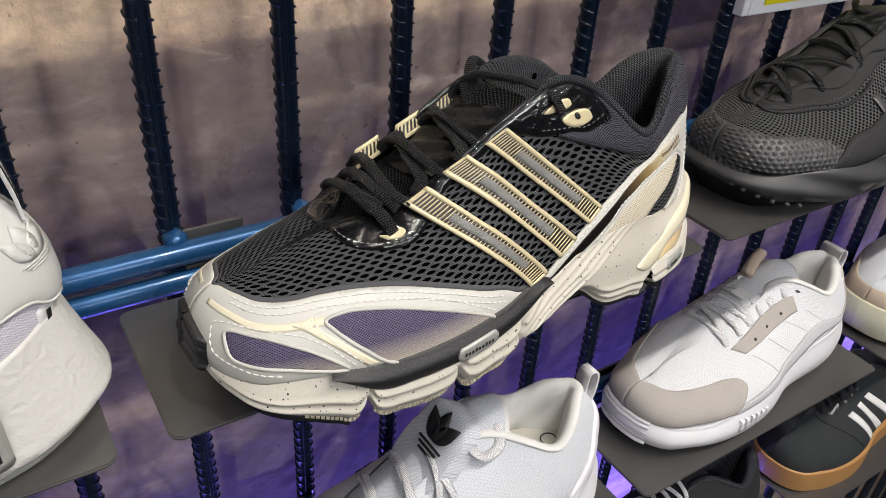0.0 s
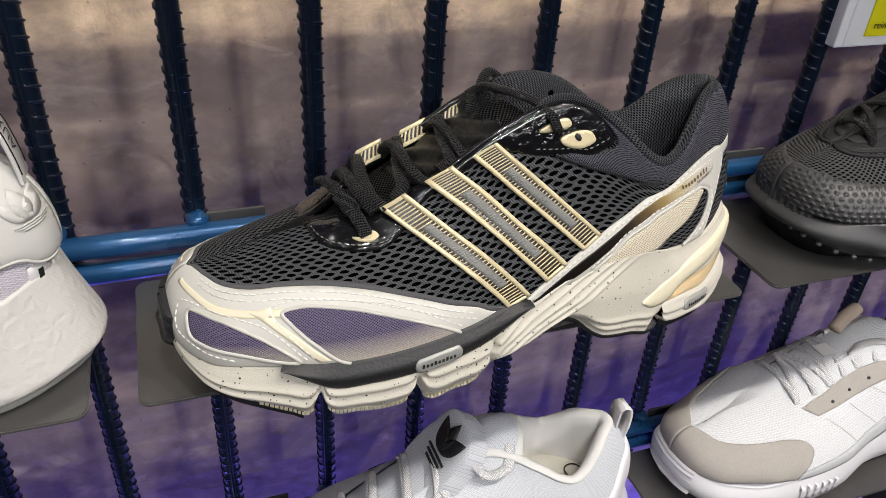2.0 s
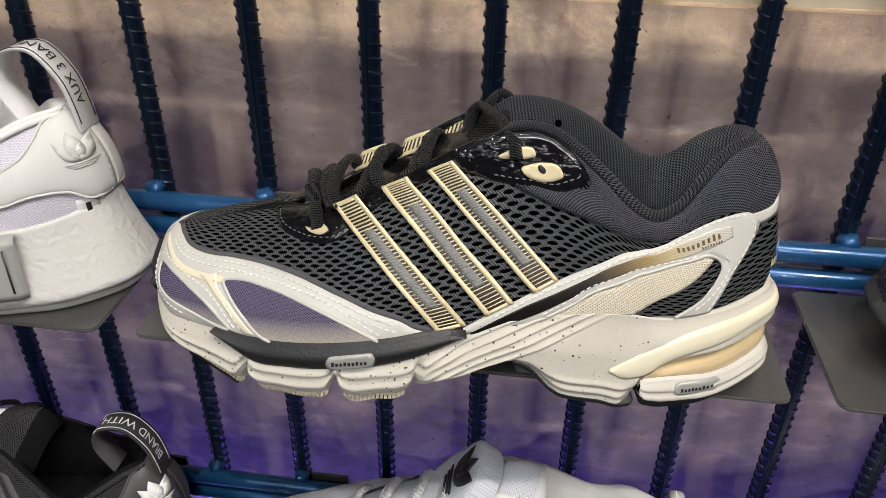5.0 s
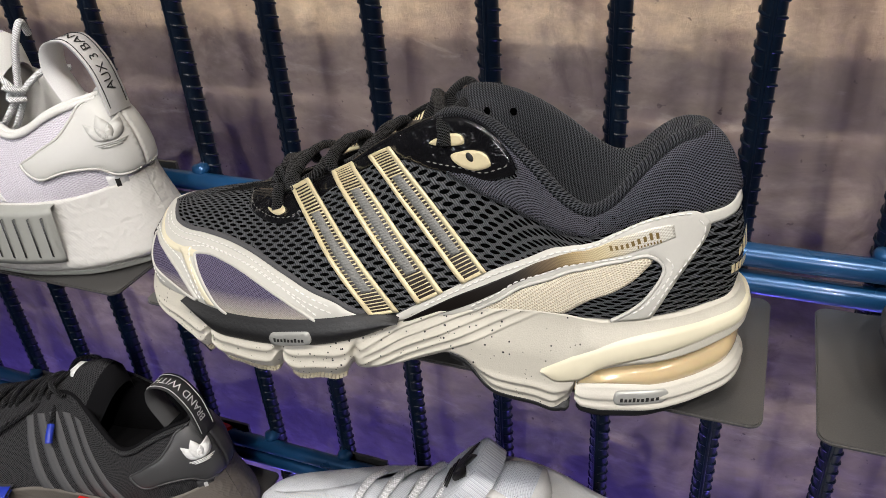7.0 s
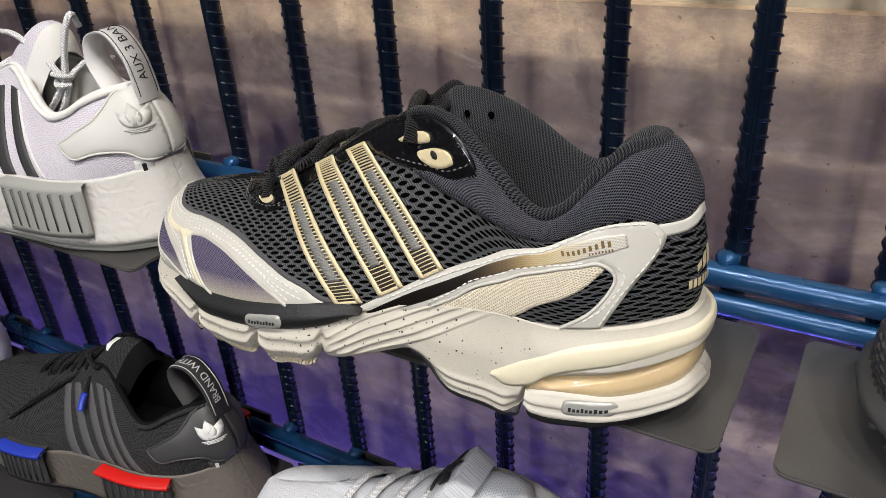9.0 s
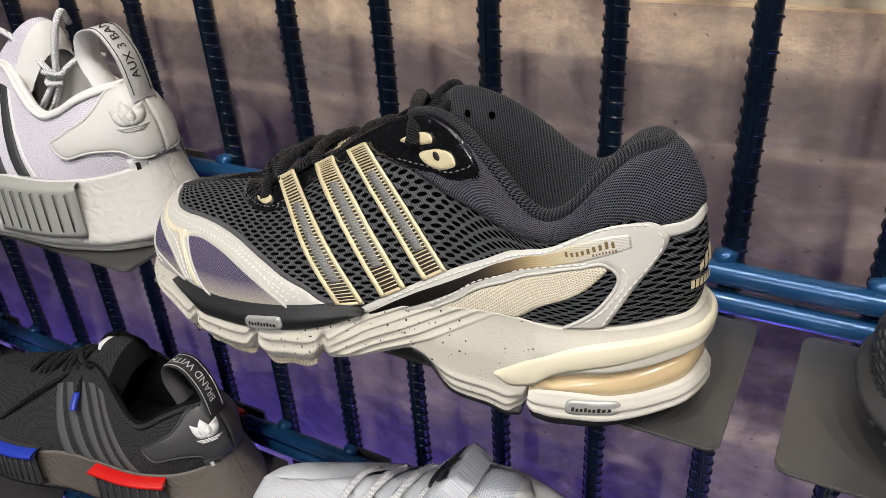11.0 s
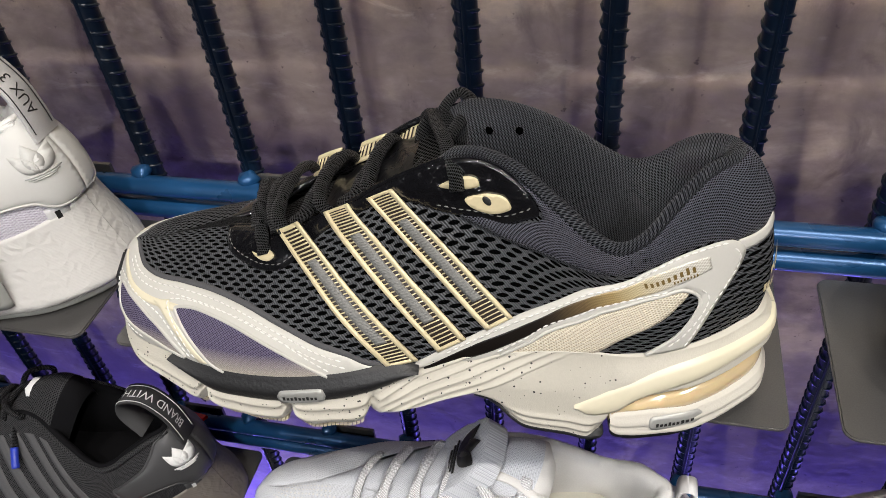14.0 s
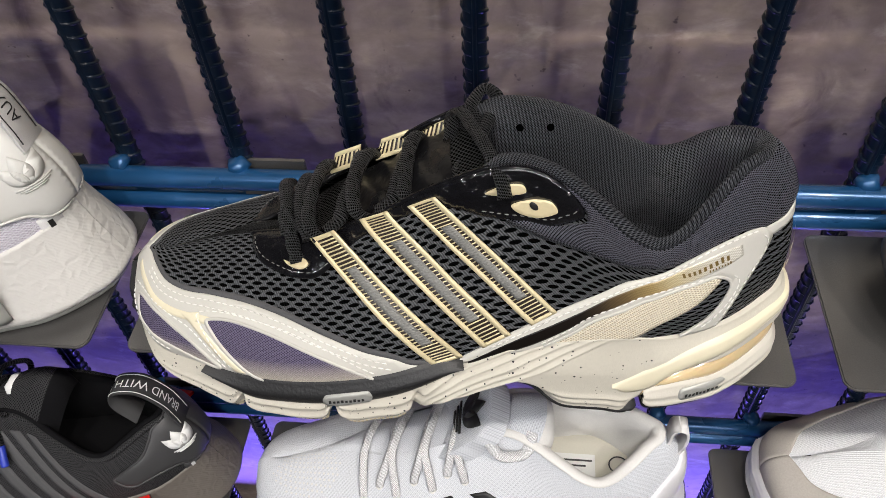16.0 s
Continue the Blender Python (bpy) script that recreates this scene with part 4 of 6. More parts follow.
def straight_edge(a, b, surf):
    """The line from a to b over the settled surface that looks straight from beside and above."""
    a, b = np.array(a), np.array(b)
    ends = settle(surf(np.array((a[0], b[0])), np.array((a[1], b[1])), np.zeros(2)))
    across = np.cross(ends[1] - ends[0], (0, -.85, .52))
    out = [a]
    for k in np.linspace(0, 1, 14)[1:-1]:
        c = a + (b - a) * k
        us = c[0] + np.linspace(-.05, .05, 81)
        off = np.abs((settle(surf(us, np.full(81, c[1]), np.zeros(81))) - ends[0]) @ across)
        out.append(np.array((us[np.argmin(off)], c[1])))
    out = np.array(out + [b])
    k = np.linspace(0, 1, 14)
    return np.stack([np.polyval(np.polyfit(k, out[:, 0], 4), k), out[:, 1]], 1)


PATENT = ((.205, 1.0), (.212, .92), (.226, .825), (.246, .755), (.272, .71), (.307, .672), (.34, .668), (.368, .72), (.392, .81), (.425, .875), (.48, .895), (.535, .885), (.572, .82), (.606, .742), (.642, .695), (.684, .682), (.733, .785), (.752, .88), (.747, .95), (.725, .992), (.698, 1.0))
COLLAR = ((.63, .705), (.655, .655), (.69, .62), (.735, .63), (.782, .675), (.826, .80), (.862, .825), (.893, .765), (.925, .70), (.955, .63), (.98, .63), (1.0, .645))


def slotted_stripe(left, right, surf, parent, grey=(.25, .82), rungs=40, label="cream foil stripe with slots and a grey centre", cream=.26, rail=.165):
    """One side stripe: dark backing, two cream rails, cross rungs and a grey tape along its middle."""
    st = ribbon("stripe", left, right, surf, M_SLOT, parent, height=0.0016, skirt=.0018, label=label)
    ribbon("rail", left, right, surf, M_CREAMFOIL, st, w=(-.01, rail), height=0.0023, m=3, skirt=.0009)
    ribbon("rail", left, right, surf, M_CREAMFOIL, st, w=(1 - rail, 1.01), height=0.0023, m=3, skirt=.0009)
    for end in ((0, .02), (.98, 1.0)):
        ribbon("end_bar", left, right, surf, M_CREAMFOIL, st, w=(.02, .98), s=end, height=0.00225, n=3, m=5)
    for k in range(rungs):
        c = (k + .8) / (rungs + .6)
        ribbon("rung", left, right, surf, M_CREAMFOIL, st, w=(.13, .87), s=(c - cream * .5 / rungs, c + cream * .5 / rungs), height=0.0020, n=2, m=4, skirt=.0007)
    if grey:
        ribbon("grey_tape", left, right, surf, M_GREY, st, w=(.32, .68), s=grey, height=0.0023, m=4, n=60)
        g = []
        for k in range(int((grey[1] - grey[0]) * 60)):
            c = grey[0] + (k + .5) / 60
            ribbon("", left, right, surf, None, None, w=(.32, .68), s=(c - .003, c + .003), height=0.0026, n=2, m=3, skirt=.0005, joined=g)
        part("ribbing", join_grids("ribbing", g), M_GREY, st)
    return st


def running_shoe(m):
    L = runner
    t = thing("running_shoe", m, "black mesh running shoe with cream stripes and speckled cream sole", "shoe", "display shoes")

    def near(u, v, o):
        return L.near(u, v, o)

    def far(u, v, o):
        return L.near(u, v, o, far=True)
    u, v = np.meshgrid(np.linspace(0, 1, 200), np.linspace(0, 1, 50), indexing="ij")
    uv = np.stack([u * SU, v * SV], -1)
    part("upper", grid_mesh("upper", L.near(u, v), uv), M_MESH, t, "black open-mesh upper")
    part("upper", grid_mesh("upper", L.near(u, v, far=True), uv, flip=True), M_MESH, t, "black open-mesh upper")
    # toe overlays on both sides
    for side in (near, far):
        low = 1.0 if side is near else .78
        e = np.array(TOE_EDGE)
        e[:, 1] *= 1 - (1 - low) * step01(e[:, 0], 0, .12)
        outline = np.concatenate([spline(e, 90), np.linspace((.52, 0.0), (0, 0.0), 60)])
        bigw, smallw = (np.maximum(closed(np.array(w) * (1, low), n), (0, .008)) for w, n in ((WIN_BIG, 90), (WIN_SMALL, 70)))
        ov = patch("toe_overlay", outline, side, 0.0010, M_WHITE, t, label="cream-white leather toe overlay with two windows", crown=0.0004)
        patch("window_mesh", bigw, side, 0.0017, M_PURPLE, ov, skirt=.0006, label="purple mesh window fading to cream")
        patch("window_mesh", smallw, side, 0.0017, M_PURPLE, ov, skirt=.0006, label="purple mesh window fading to cream")
        for w in (bigw, smallw):
            ring = np.concatenate([w, w[:3]])
            c = w.mean(0)
            rim = side(ring[:, 0], ring[:, 1], np.full(len(ring), .0016))
            part("window_rim", tube_mesh("window_rim", rim, .0009, 6, caps=False), M_WHITE, ov)
            o = c + (ring - c) * (1 + .022 / np.maximum(np.linalg.norm((ring - c) * (1, .4), axis=1), .03)[:, None])
            keep = o[:, 1] > .075 * low
            cut = int(np.argmin(np.where(keep, 1, 0)))
            o, keep = np.roll(o[:-3], -cut, 0), np.roll(keep[:-3], -cut)
            stitches("stitching", o[keep][::3], side, ov, M_STITCH, .00165)
        if side is near:
            stitches("stitching", e[2:-2] - (0, .035), side, ov, M_STITCH, .00165)
        if side is near:
            stitches("stitching", e[2:-2] - (0, .075), side, ov, M_STITCH, .00165)
        ribbon("edge_binding", e + (0, .035), e, side, M_BINDING, ov, height=.0007, n=80, m=3, label="grey felt edge binding")
        ribbon("yellow_line", e[1:9] - (0, .130 * low), e[1:9] - (0, .180 * low), side, M_WING, ov, height=.00165, n=60, m=4, skirt=.0006, label="pale yellow moulded line")
        ribbon("yellow_line", np.array(((.128, .40), (.152, .33), (.18, .235), (.207, .13), (.226, .05))) * (1, low), np.array(((.160, .425), (.168, .345), (.194, .25), (.221, .145), (.242, .06))) * (1, low), side, M_WING, ov, height=.00165, n=40, m=4, skirt=.0006, label="pale yellow moulded line")
    # heel band
    hb = np.concatenate([spline(BAND_OUT[:13], 90), spline(BAND_OUT[12:], 30)[1:], spline(BAND_INN[:13], 80), np.linspace((.63, 0), (.532, 0), 20)])
    for side in (near, far):
        b = patch("heel_band", hb, side, 0.0012, M_WHITE, t, label="glossy white heel band with stitched edge", crown=.0004)
        ribbon("foil_print", FOIL[0], FOIL[1], side, M_FOIL, b, height=.0018, n=110, m=9, skirt=.0005, label="foil print fading from black to gold")
        patch("cream_panel", closed(CREAM, 90), side, 0.0008, M_BEIGE, b, skirt=.0004, label="cream woven textile panel")
        o = np.array(BAND_OUT)
        stitches("stitching", o[1:12] + (.004, -.022), side, b, M_STITCH, .0019)
        if side is near:
            stitches("stitching", o[12:18] + (-.008, -.014), side, b, M_STITCH, .0017)
        i = np.array(BAND_INN)
        stitches("stitching", i[1:6] + (.008, .0), side, b, M_STITCH, .0019)
        stitches("stitching", i[6:13] + (-.004, .03), side, b, M_STITCH, .0019)
        part("panel_rim", tube_mesh("panel_rim", side(*spline(i[:13], 90).T, np.full(90, .0012)), .0008, 6), M_WHITE, b)
        ribbon("heel_strip", ((.955, .615), (.98, .612), (1.0, .635)), ((.955, .55), (.98, .555), (1.0, .585)), side, M_WHITE, b, height=.0009, n=20)
    # name in small bars of dark gold
    for u0, n, wd, v0, hh in ((.859, 9, .0056, .682, .036), (.886, 8, .0029, .606, .015)):
        for k in range(n):
            x = u0 + wd * k
            bars_of_print("print_bar", [(x, x + wd * .5, v0 - 1.75 * wd * k, v0 + hh * (1.25 if k in (0, 7) else 1) - 1.75 * wd * k, -1.75)], near, M_GOLDINK, t, .0022)
    # stripes; their upper ends lift off as lace tunnels
    for (a, b, c, d), lift in zip(STRIPES, (.0056, .0006, .0006)):
        def raised(u, v, o, lift=lift):
            return near(u, v, np.asarray(o) + lift * np.clip((np.asarray(v) - .55) / .35, 0, 1)**1.6)
        slotted_stripe(straight_edge(a, b, raised), straight_edge(c, d, raised), raised, t)
    # patent eyestay
    pt = np.concatenate([spline(PATENT, 130), np.linspace((.69, 1.0), (.21, 1.0), 60)])
    for side in (near, far):
        e = patch("eyestay", pt, side, 0.0009, M_PATENT, t, label="black patent leather eyestay", crown=.0012)
        stitches("stitching", np.array(PATENT[1:8]) + (.003, .03), side, e, M_GREY, .0018, .0018, .0012, .00025)
        stitches("stitching", np.array(PATENT[13:18]) + (-.004, .03), side, e, M_GREY, .0018, .0018, .0012, .00025)
    pe = [((.29, .765), (.30, .735), (.323, .715), (.335, .742), (.327, .778), (.312, .772), (.306, .752)), ((.641, .765), (.66, .79), (.682, .813), (.704, .825), (.709, .79), (.695, .745), (.67, .713), (.648, .73)), ((.612, .845), (.626, .822), (.648, .815), (.664, .836), (.662, .872), (.642, .874), (.624, .860))]
    for k in pe:
        ey = patch("eyelet", closed(k, 40), near, 0.0029 if k is not pe[2] else 0.0031, M_CREAMFOIL, t, step=.0012, skirt=.0014, label="cream foil eyelet")
        c = np.mean(k, 0)
        a = np.linspace(0, 2 * math.pi, 16, endpoint=False)
        if k is pe[1]:
            patch("hole", np.stack([.672 + .0062 * np.cos(a), .769 + .02 * np.sin(a)], 1), near, .0034, M_INK, ey, step=.001)
    # padded collar
    co = np.concatenate([spline(COLLAR, 110), np.linspace((1, .67), (1, 1), 12), np.linspace((.98, 1), (.735, 1), 40), spline(((.728, .995), (.75, .955), (.757, .88), (.737, .78), (.688, .69), (.65, .70)), 30)])
    for side in (near, far):
        patch("collar", co, side, .0010, M_COLLAR, t, label="padded purple-black mesh collar", crown=.0016)
        part("piping", tube_mesh("piping", side(*spline(COLLAR[:6], 60).T, np.full(60, .001)), .0007, 6), M_LINING, t)
    for f in (False, True):
        inner = lining(L, .60, 1.0, .058, f, M_LINING, t, .0034)
        uu = np.linspace(.2, .62, 60)
        edge = L.near(uu, np.full(60, 1.0), 0.0, far=f)
        part("eyestay_edge", tube_mesh("eyestay_edge", edge, .0016, 8), M_PATENT, t)
    # two punched holes in the lining beyond: near-black discs paint their unlit depth
    tree = BVHTree.FromPolygons([v.co[:] for v in inner.data.vertices], [p.vertices[:] for p in inner.data.polygons])
    for x, z in ((.1725, .1105), (.1845, .111)):
        spot_at, nor, _, _ = tree.ray_cast(Vector((x, 0.0, z)), Vector((0, 1, 0)))
        if spot_at is not None:
            a, flat = np.linspace(0, 2 * math.pi, 13), Vector((1, 0, 0)).cross(nor).normalized()
            side_way = nor.cross(flat)
            ring = np.array([spot_at - Vector((0, .0007, 0)) + side_way * (.0016 * math.cos(k)) + flat * (.0015 * math.sin(k)) for k in a])
            mid = np.repeat(np.array(spot_at - Vector((0, .0007, 0)))[None], 13, 0)
            part("punched_hole", grid_mesh("punched_hole", np.stack([ring, mid], 1)), M_HOLE, t)
    # tongue and insole
    uu = np.linspace(.04, .61, 80)
    a, b = L.near(uu, np.ones(80)), L.near(uu, np.ones(80), far=True)
    w = np.linspace(-.03, 1.03, 21)
    pts = a[:, None] * (1 - w)[None, :, None] + b[:, None] * w[None, :, None]
    pts[..., 2] += -0.0055 * step01(uu, .19, .27)[:, None] + 0.0034 * (4 * w * (1 - w))[None] * step01(uu, .06, .25)[:, None]
    part("tongue", grid_mesh("tongue", pts, np.stack(np.meshgrid(uu * SU, w * .04, indexing="ij"), -1)), M_TONGUE, t, "black mesh tongue under the laces")
    film = pts[50:74, 4:17].copy()
    film[..., 2] += .0012 + .0008 * np.sin(np.arange(24)[:, None] * 1.1 + np.arange(13)[None] * .7)
    part("tongue_film", grid_mesh("tongue_film", film), M_FILM, t, "crinkled glossy black film on the tongue")
    uu = np.linspace(.5, 1, 40)
    a = L.t(uu)
    c = L.c(a[:, 0])
    ins = np.stack([a + (0, 0, 0), np.stack([a[:, 0], 2 * c - a[:, 1], a[:, 2]], 1)], 1)
    ins[..., 2] = .0585
    part("insole", grid_mesh("insole", ins, np.stack([np.repeat(uu[:, None] * SU, 2, 1), ins[..., 1]], -1)), M_LINING, t, "dark insole")
    # heel mark: three slanting bars and a row of small ones
    hm = [(.982 + .006 * k, .9865 + .006 * k, .30, .345 + .04 * k, 6) for k in range(3)] + [(.974 + .0044 * k, .9773 + .0044 * k, .20, .26, 1) for k in range(6)]
    for h in hm:
        bars_of_print("heel_mark", [h], near, M_CREAMFOIL, t, .0012)
    # sole
    for f in (False, True):
        band("midsole", L, 0, 1, RUN_TOP, RUN_BOT, run_out, M_FOAM, t, 460, 72, f, label="cream foam midsole with black specks and moulded lines")
        band("gel_cushion", L, .792, 1, RUN_BOT, GEL_BOT, lambda u, s: .0016 + .0016 * step01(u, .84, 1) + .0012 * np.sin(s * math.pi), M_GEL, t, 80, 10, f, label="glossy amber gel cushion")
        band("heel_pod", L, .793, 1, GEL_BOT, POD_BOT, lambda u, s: -.001 + .0062 * step01(s, 0, .35) - .002 * step01(s, .7, 1) - .0018 * np.exp(-((s - .55) / .05)**2) + .0022 * step01(u, .82, 1), M_FOAMW, t, 90, 16, f, label="white foam heel pod")
        band("outsole", L, .612, .787, lambda u: RUN_BOT(u) + .001, lambda u: RUN_BOT(u) - .0018, lambda u, s: -.0018 + .0038 * step01(u, .63, .68) + .0008 * s, M_RUBBER, t, 80, 4, f, .02, "black rubber outsole edge")
        band("outsole", L, .797, 1, lambda u: POD_BOT(u) + .0012, lambda u: POD_BOT(u) - .0025, lambda u, s: .0005 + .0022 * step01(u, .82, 1), M_RUBBER, t, 80, 4, f, .02, "black rubber outsole edge")
        u, k = np.meshgrid(np.linspace(0, .034, 16), np.linspace(0, 1, 60), indexing="ij")
        edge = 1 - step01(u, .026, .034)
        lift = (.0008 + .0022 * edge - .0013 * np.abs(np.cos(k * 11 + u * 40))**14 * edge) * step01(k, 0, .06) * (1 - step01(k, .93, 1) * .9)
        low = L.sole(u, .0335 + .0045 * np.clip(k / .3, 0, 1), .0012 + .0024 * np.clip(k / .3, 0, 1) + lift, f)
        high = L.near(u, np.clip((k - .3) / .7, 0, 1) * (.34 - 3.0 * u), .0008 + lift, far=f)
        mixed = step01(k, .22, .42)[..., None]
        part("toe_bumper", grid_mesh("toe_bumper", low * (1 - mixed) + high * mixed, flip=f), M_RUBBER, t, "black rubber toe bumper with cuts")
        band("outsole", L, 0, .2, lambda u: RUN_BOT(u) + .0015, lambda u: RUN_BOT(u) - .003, lambda u, s: -.001 + 0 * s, M_RUBBER, t, 60, 4, f, .02)
        for g0, g1 in ((.14, .216), (.236, .355), (.378, .472)):
            n = int((g1 - g0) / .0062)
            for k in range(n):
                c = g0 + (k + .5) * (g1 - g0) / n
                band("tread_nub", L, c - .0024, c + .0024, lambda u: RUN_BOT(u) + .0012, lambda u: RUN_BOT(u) - .0010, lambda u, s: -.0012 + .0010 * np.sin(s * math.pi), M_NUB, t, 5, 4, f, .015)
        band("side_guard", L, .174, .55, keyed((.174, 41.5), (.215, 40.5), (.28, 41), (.348, 43), (.43, 46), (.492, 48), (.535, 48), (.55, 46.5)), keyed((.174, 40.5), (.19, 37.5), (.208, 34.5), (.245, 29.5), (.302, 29.8), (.362, 31.2), (.45, 35.3), (.508, 40), (.55, 45.8)), lambda u, s: .0052 + .0014 * np.sin(np.clip(s, 0, 1) * math.pi) - .0034 * step01(s, .5, 1), M_RUBBER, t, 120, 10, f, label="black rubber guard with hexagon grain")
        band("heel_wing", L, .742, 1, keyed((.742, 30), (.77, 35.5), (.835, 44.3), (.897, 48), (.945, 47.5), (1, 48)), keyed((.742, 29), (.755, 25.5), (.785, 25), (.80, 26.5), (.818, 31), (.863, 35.5), (.902, 37.5), (.95, 39), (1, 40)), lambda u, s: .0054 + .0012 * np.sin(s * math.pi) + .0008 * step01(u, .85, 1), M_WING, t, 100, 8, f, label="pale yellow heel wing")

    def wall(u, z, o):
        return L.sole(u, z, o)
    for (u0, z0), (u1, z1), o in (((.357, .0357), (.427, .0385), .0072), ((.846, .0158), (.914, .0142), .0058)):
        w = .0034
        a = np.linspace(-math.pi / 2, math.pi / 2, 10)
        uu = np.concatenate([u1 - .008 + .008 * np.cos(a), u0 + .008 - .008 * np.cos(a)])
        vv = np.concatenate([w * np.sin(a) + z1, w * -np.sin(a) + z0])
        bd = patch("badge", np.stack([uu, vv], 1), wall, o, M_LABELG, t, sv=1.0, step=.0015, skirt=.0014, label="grey oval badge with worn lettering", crown=.0003)
        bx = []
        for k in range(9):
            x = u0 + .009 + k * (u1 - u0 - .018) / 9
            zc = z0 + (z1 - z0) * (x - u0) / (u1 - u0)
            h = .0009 if k % 3 else .0014
            bx.append((x, x + .0036, zc - .0010, zc - .0010 + h + .0008, (z1 - z0) / (u1 - u0)))
        for h in bx:
            bars_of_print("badge_mark", [h], wall, M_INK, bd, o + .0007)
    # underside
    uu = np.linspace(0, 1, 120)
    zb = np.minimum(RUN_BOT(uu), np.where(uu > .79, POD_BOT(np.clip(uu, .79, 1)), 1)) + .0005
    pts = np.stack([L.sole(uu, zb, -.006), L.sole(uu, zb - .004, -.016), L.sole(uu, zb - .004, -.016, True), L.sole(uu, zb, -.006, True)], 1)
    pts[:, 1:3, 2] = .0046 + .35 * pts[:, 1:3, 2] * (uu < .62)[:, None]
    part("tread", grid_mesh("tread", pts), M_RUBBER, t, "black rubber tread")
    return t


main_shoe = running_shoe(pose(0.0893, 0.2702, 1.2807, 0, -0.7, -0.7))

for ob in main_shoe.children_recursive:
    co = np.empty(len(ob.data.vertices) * 3, dtype=np.float32)
    ob.data.vertices.foreach_get("co", co)
    ob.data.vertices.foreach_set("co", settle(co.reshape(-1, 3).astype(float)).astype(np.float32).ravel())
    ob.data.update()


def running_laces(t):
    """Loops beyond the throat, and the laces between them and the stripes' tunnels."""
    along, rise = np.array((.91, 0, .41)), np.array((.22, .5, .84))
    out_way = np.cross(along, rise)
    for c in ((.0962, .0386, .0838), (.1178, .0394, .0918), (.1375, .0402, .1003)):
        def leaning(u, v, o, c=c):
            u, v, o = np.asarray(u)[..., None], np.asarray(v)[..., None], np.asarray(o)[..., None]
            return np.array(c) + along * u + rise * v + out_way * (o - .001 - 26 * u * u)
        slotted_stripe(((-.0078, -.0040), (0, -.0040), (.0078, -.0040)), ((-.0066, .0054), (0, .0054), (.0066, .0054)), leaning, t, None, 6, "short cream slotted lace loop", .42, .22)
    runs = (
        ((84, -11, 72), (81.5, -5, 77.5), (78, 5, 81.5), (75, 16, 83), (72, 26, 81), (72, 31, 77)),
        ((80, 33, 77), (81, 28, 83), (82, 16, 86), (85, 3, 84), (89, -5, 80)),
        ((89, 40, 79), (89.5, 34, 86), (88, 22, 88.5), (87.5, 8, 86.5), (89.5, -2, 84), (94, -6, 81)),
        ((103, 41, 82), (105, 36, 90), (106, 24, 94.5), (106.5, 10, 94), (109, 1, 91.5), (114, -1, 88)),
        ((110, 40, 86), (109, 34, 93), (106, 22, 93), (103, 8, 90), (102, -1, 88), (97, -5, 85)),
        ((124, 43, 90), (127, 37, 98), (128, 25, 102), (128.5, 11, 101), (130, 2, 99), (135, 0, 96)),
        ((131, 42, 94), (129.5, 36, 101), (127, 24, 100), (125, 10, 98.5), (124, 2, 97), (118, -1, 94)),
        ((142, 43, 99), (145, 40, 109), (150, 32, 116.5), (155, 21, 118.5), (160, 11, 119.5), (164, 3, 118.5), (167.5, -4, 115.5), (169, -9, 110.5)),
        ((150, 34, 106), (153, 42, 114), (158, 47, 117.5), (163, 45, 114), (160, 34, 111), (154, 20, 107.5), (148.5, 7, 105.5), (144, 0, 103), (139, -2, 100)),
        ((144, 30, 104), (147, 36, 111), (152, 40, 112), (156, 34, 108)),
    )
    rnd = random.Random(4)
    for k, keys in enumerate(runs):
        n = 56
        path = spline(keys, n) * MM
        lean = np.cumsum([rnd.uniform(-.22, .22) for _ in range(n)])
        ups = np.stack([.5 * np.sin(lean), .15 * np.cos(lean * 2), 1 + 0 * lean], 1)
        swell = .0030 * (1 + .05 * np.sin(np.arange(n) * .8 + k))
        part("lace", tube_mesh("lace", path, swell, 12, .66, ups), M_LACE, t, "black woven lace")
    keep = spline(((80.2, -1.5, 79.8), (78.5, 3.5, 81.2), (77, 8.5, 82.2)), 30) * MM
    part("lace_keeper", tube_mesh("lace_keeper", keep, .0040 + .00025 * np.sign(np.sin(np.arange(30) * 1.9)), 12, .75), M_LACE, t, "ribbed black lace keeper")


running_laces(main_shoe)

# ---------------------------------------------------------------- the other shoes
def shifted(top=0.0, base=0.0):
    """A last like the runner's with its collar and base raised or lowered (millimetres)."""
    t = [(x, y, z + top * step01(u, .3, .7) - 4.5 * step01(u, .87, .95)) for u, (x, y, z) in zip(RUN_U, RUN_T)]
    b = [(x, y, z + base) for x, y, z in RUN_B]
    return Last(RUN_U, b, t, RUN_H, RUN_C, RUN_K)


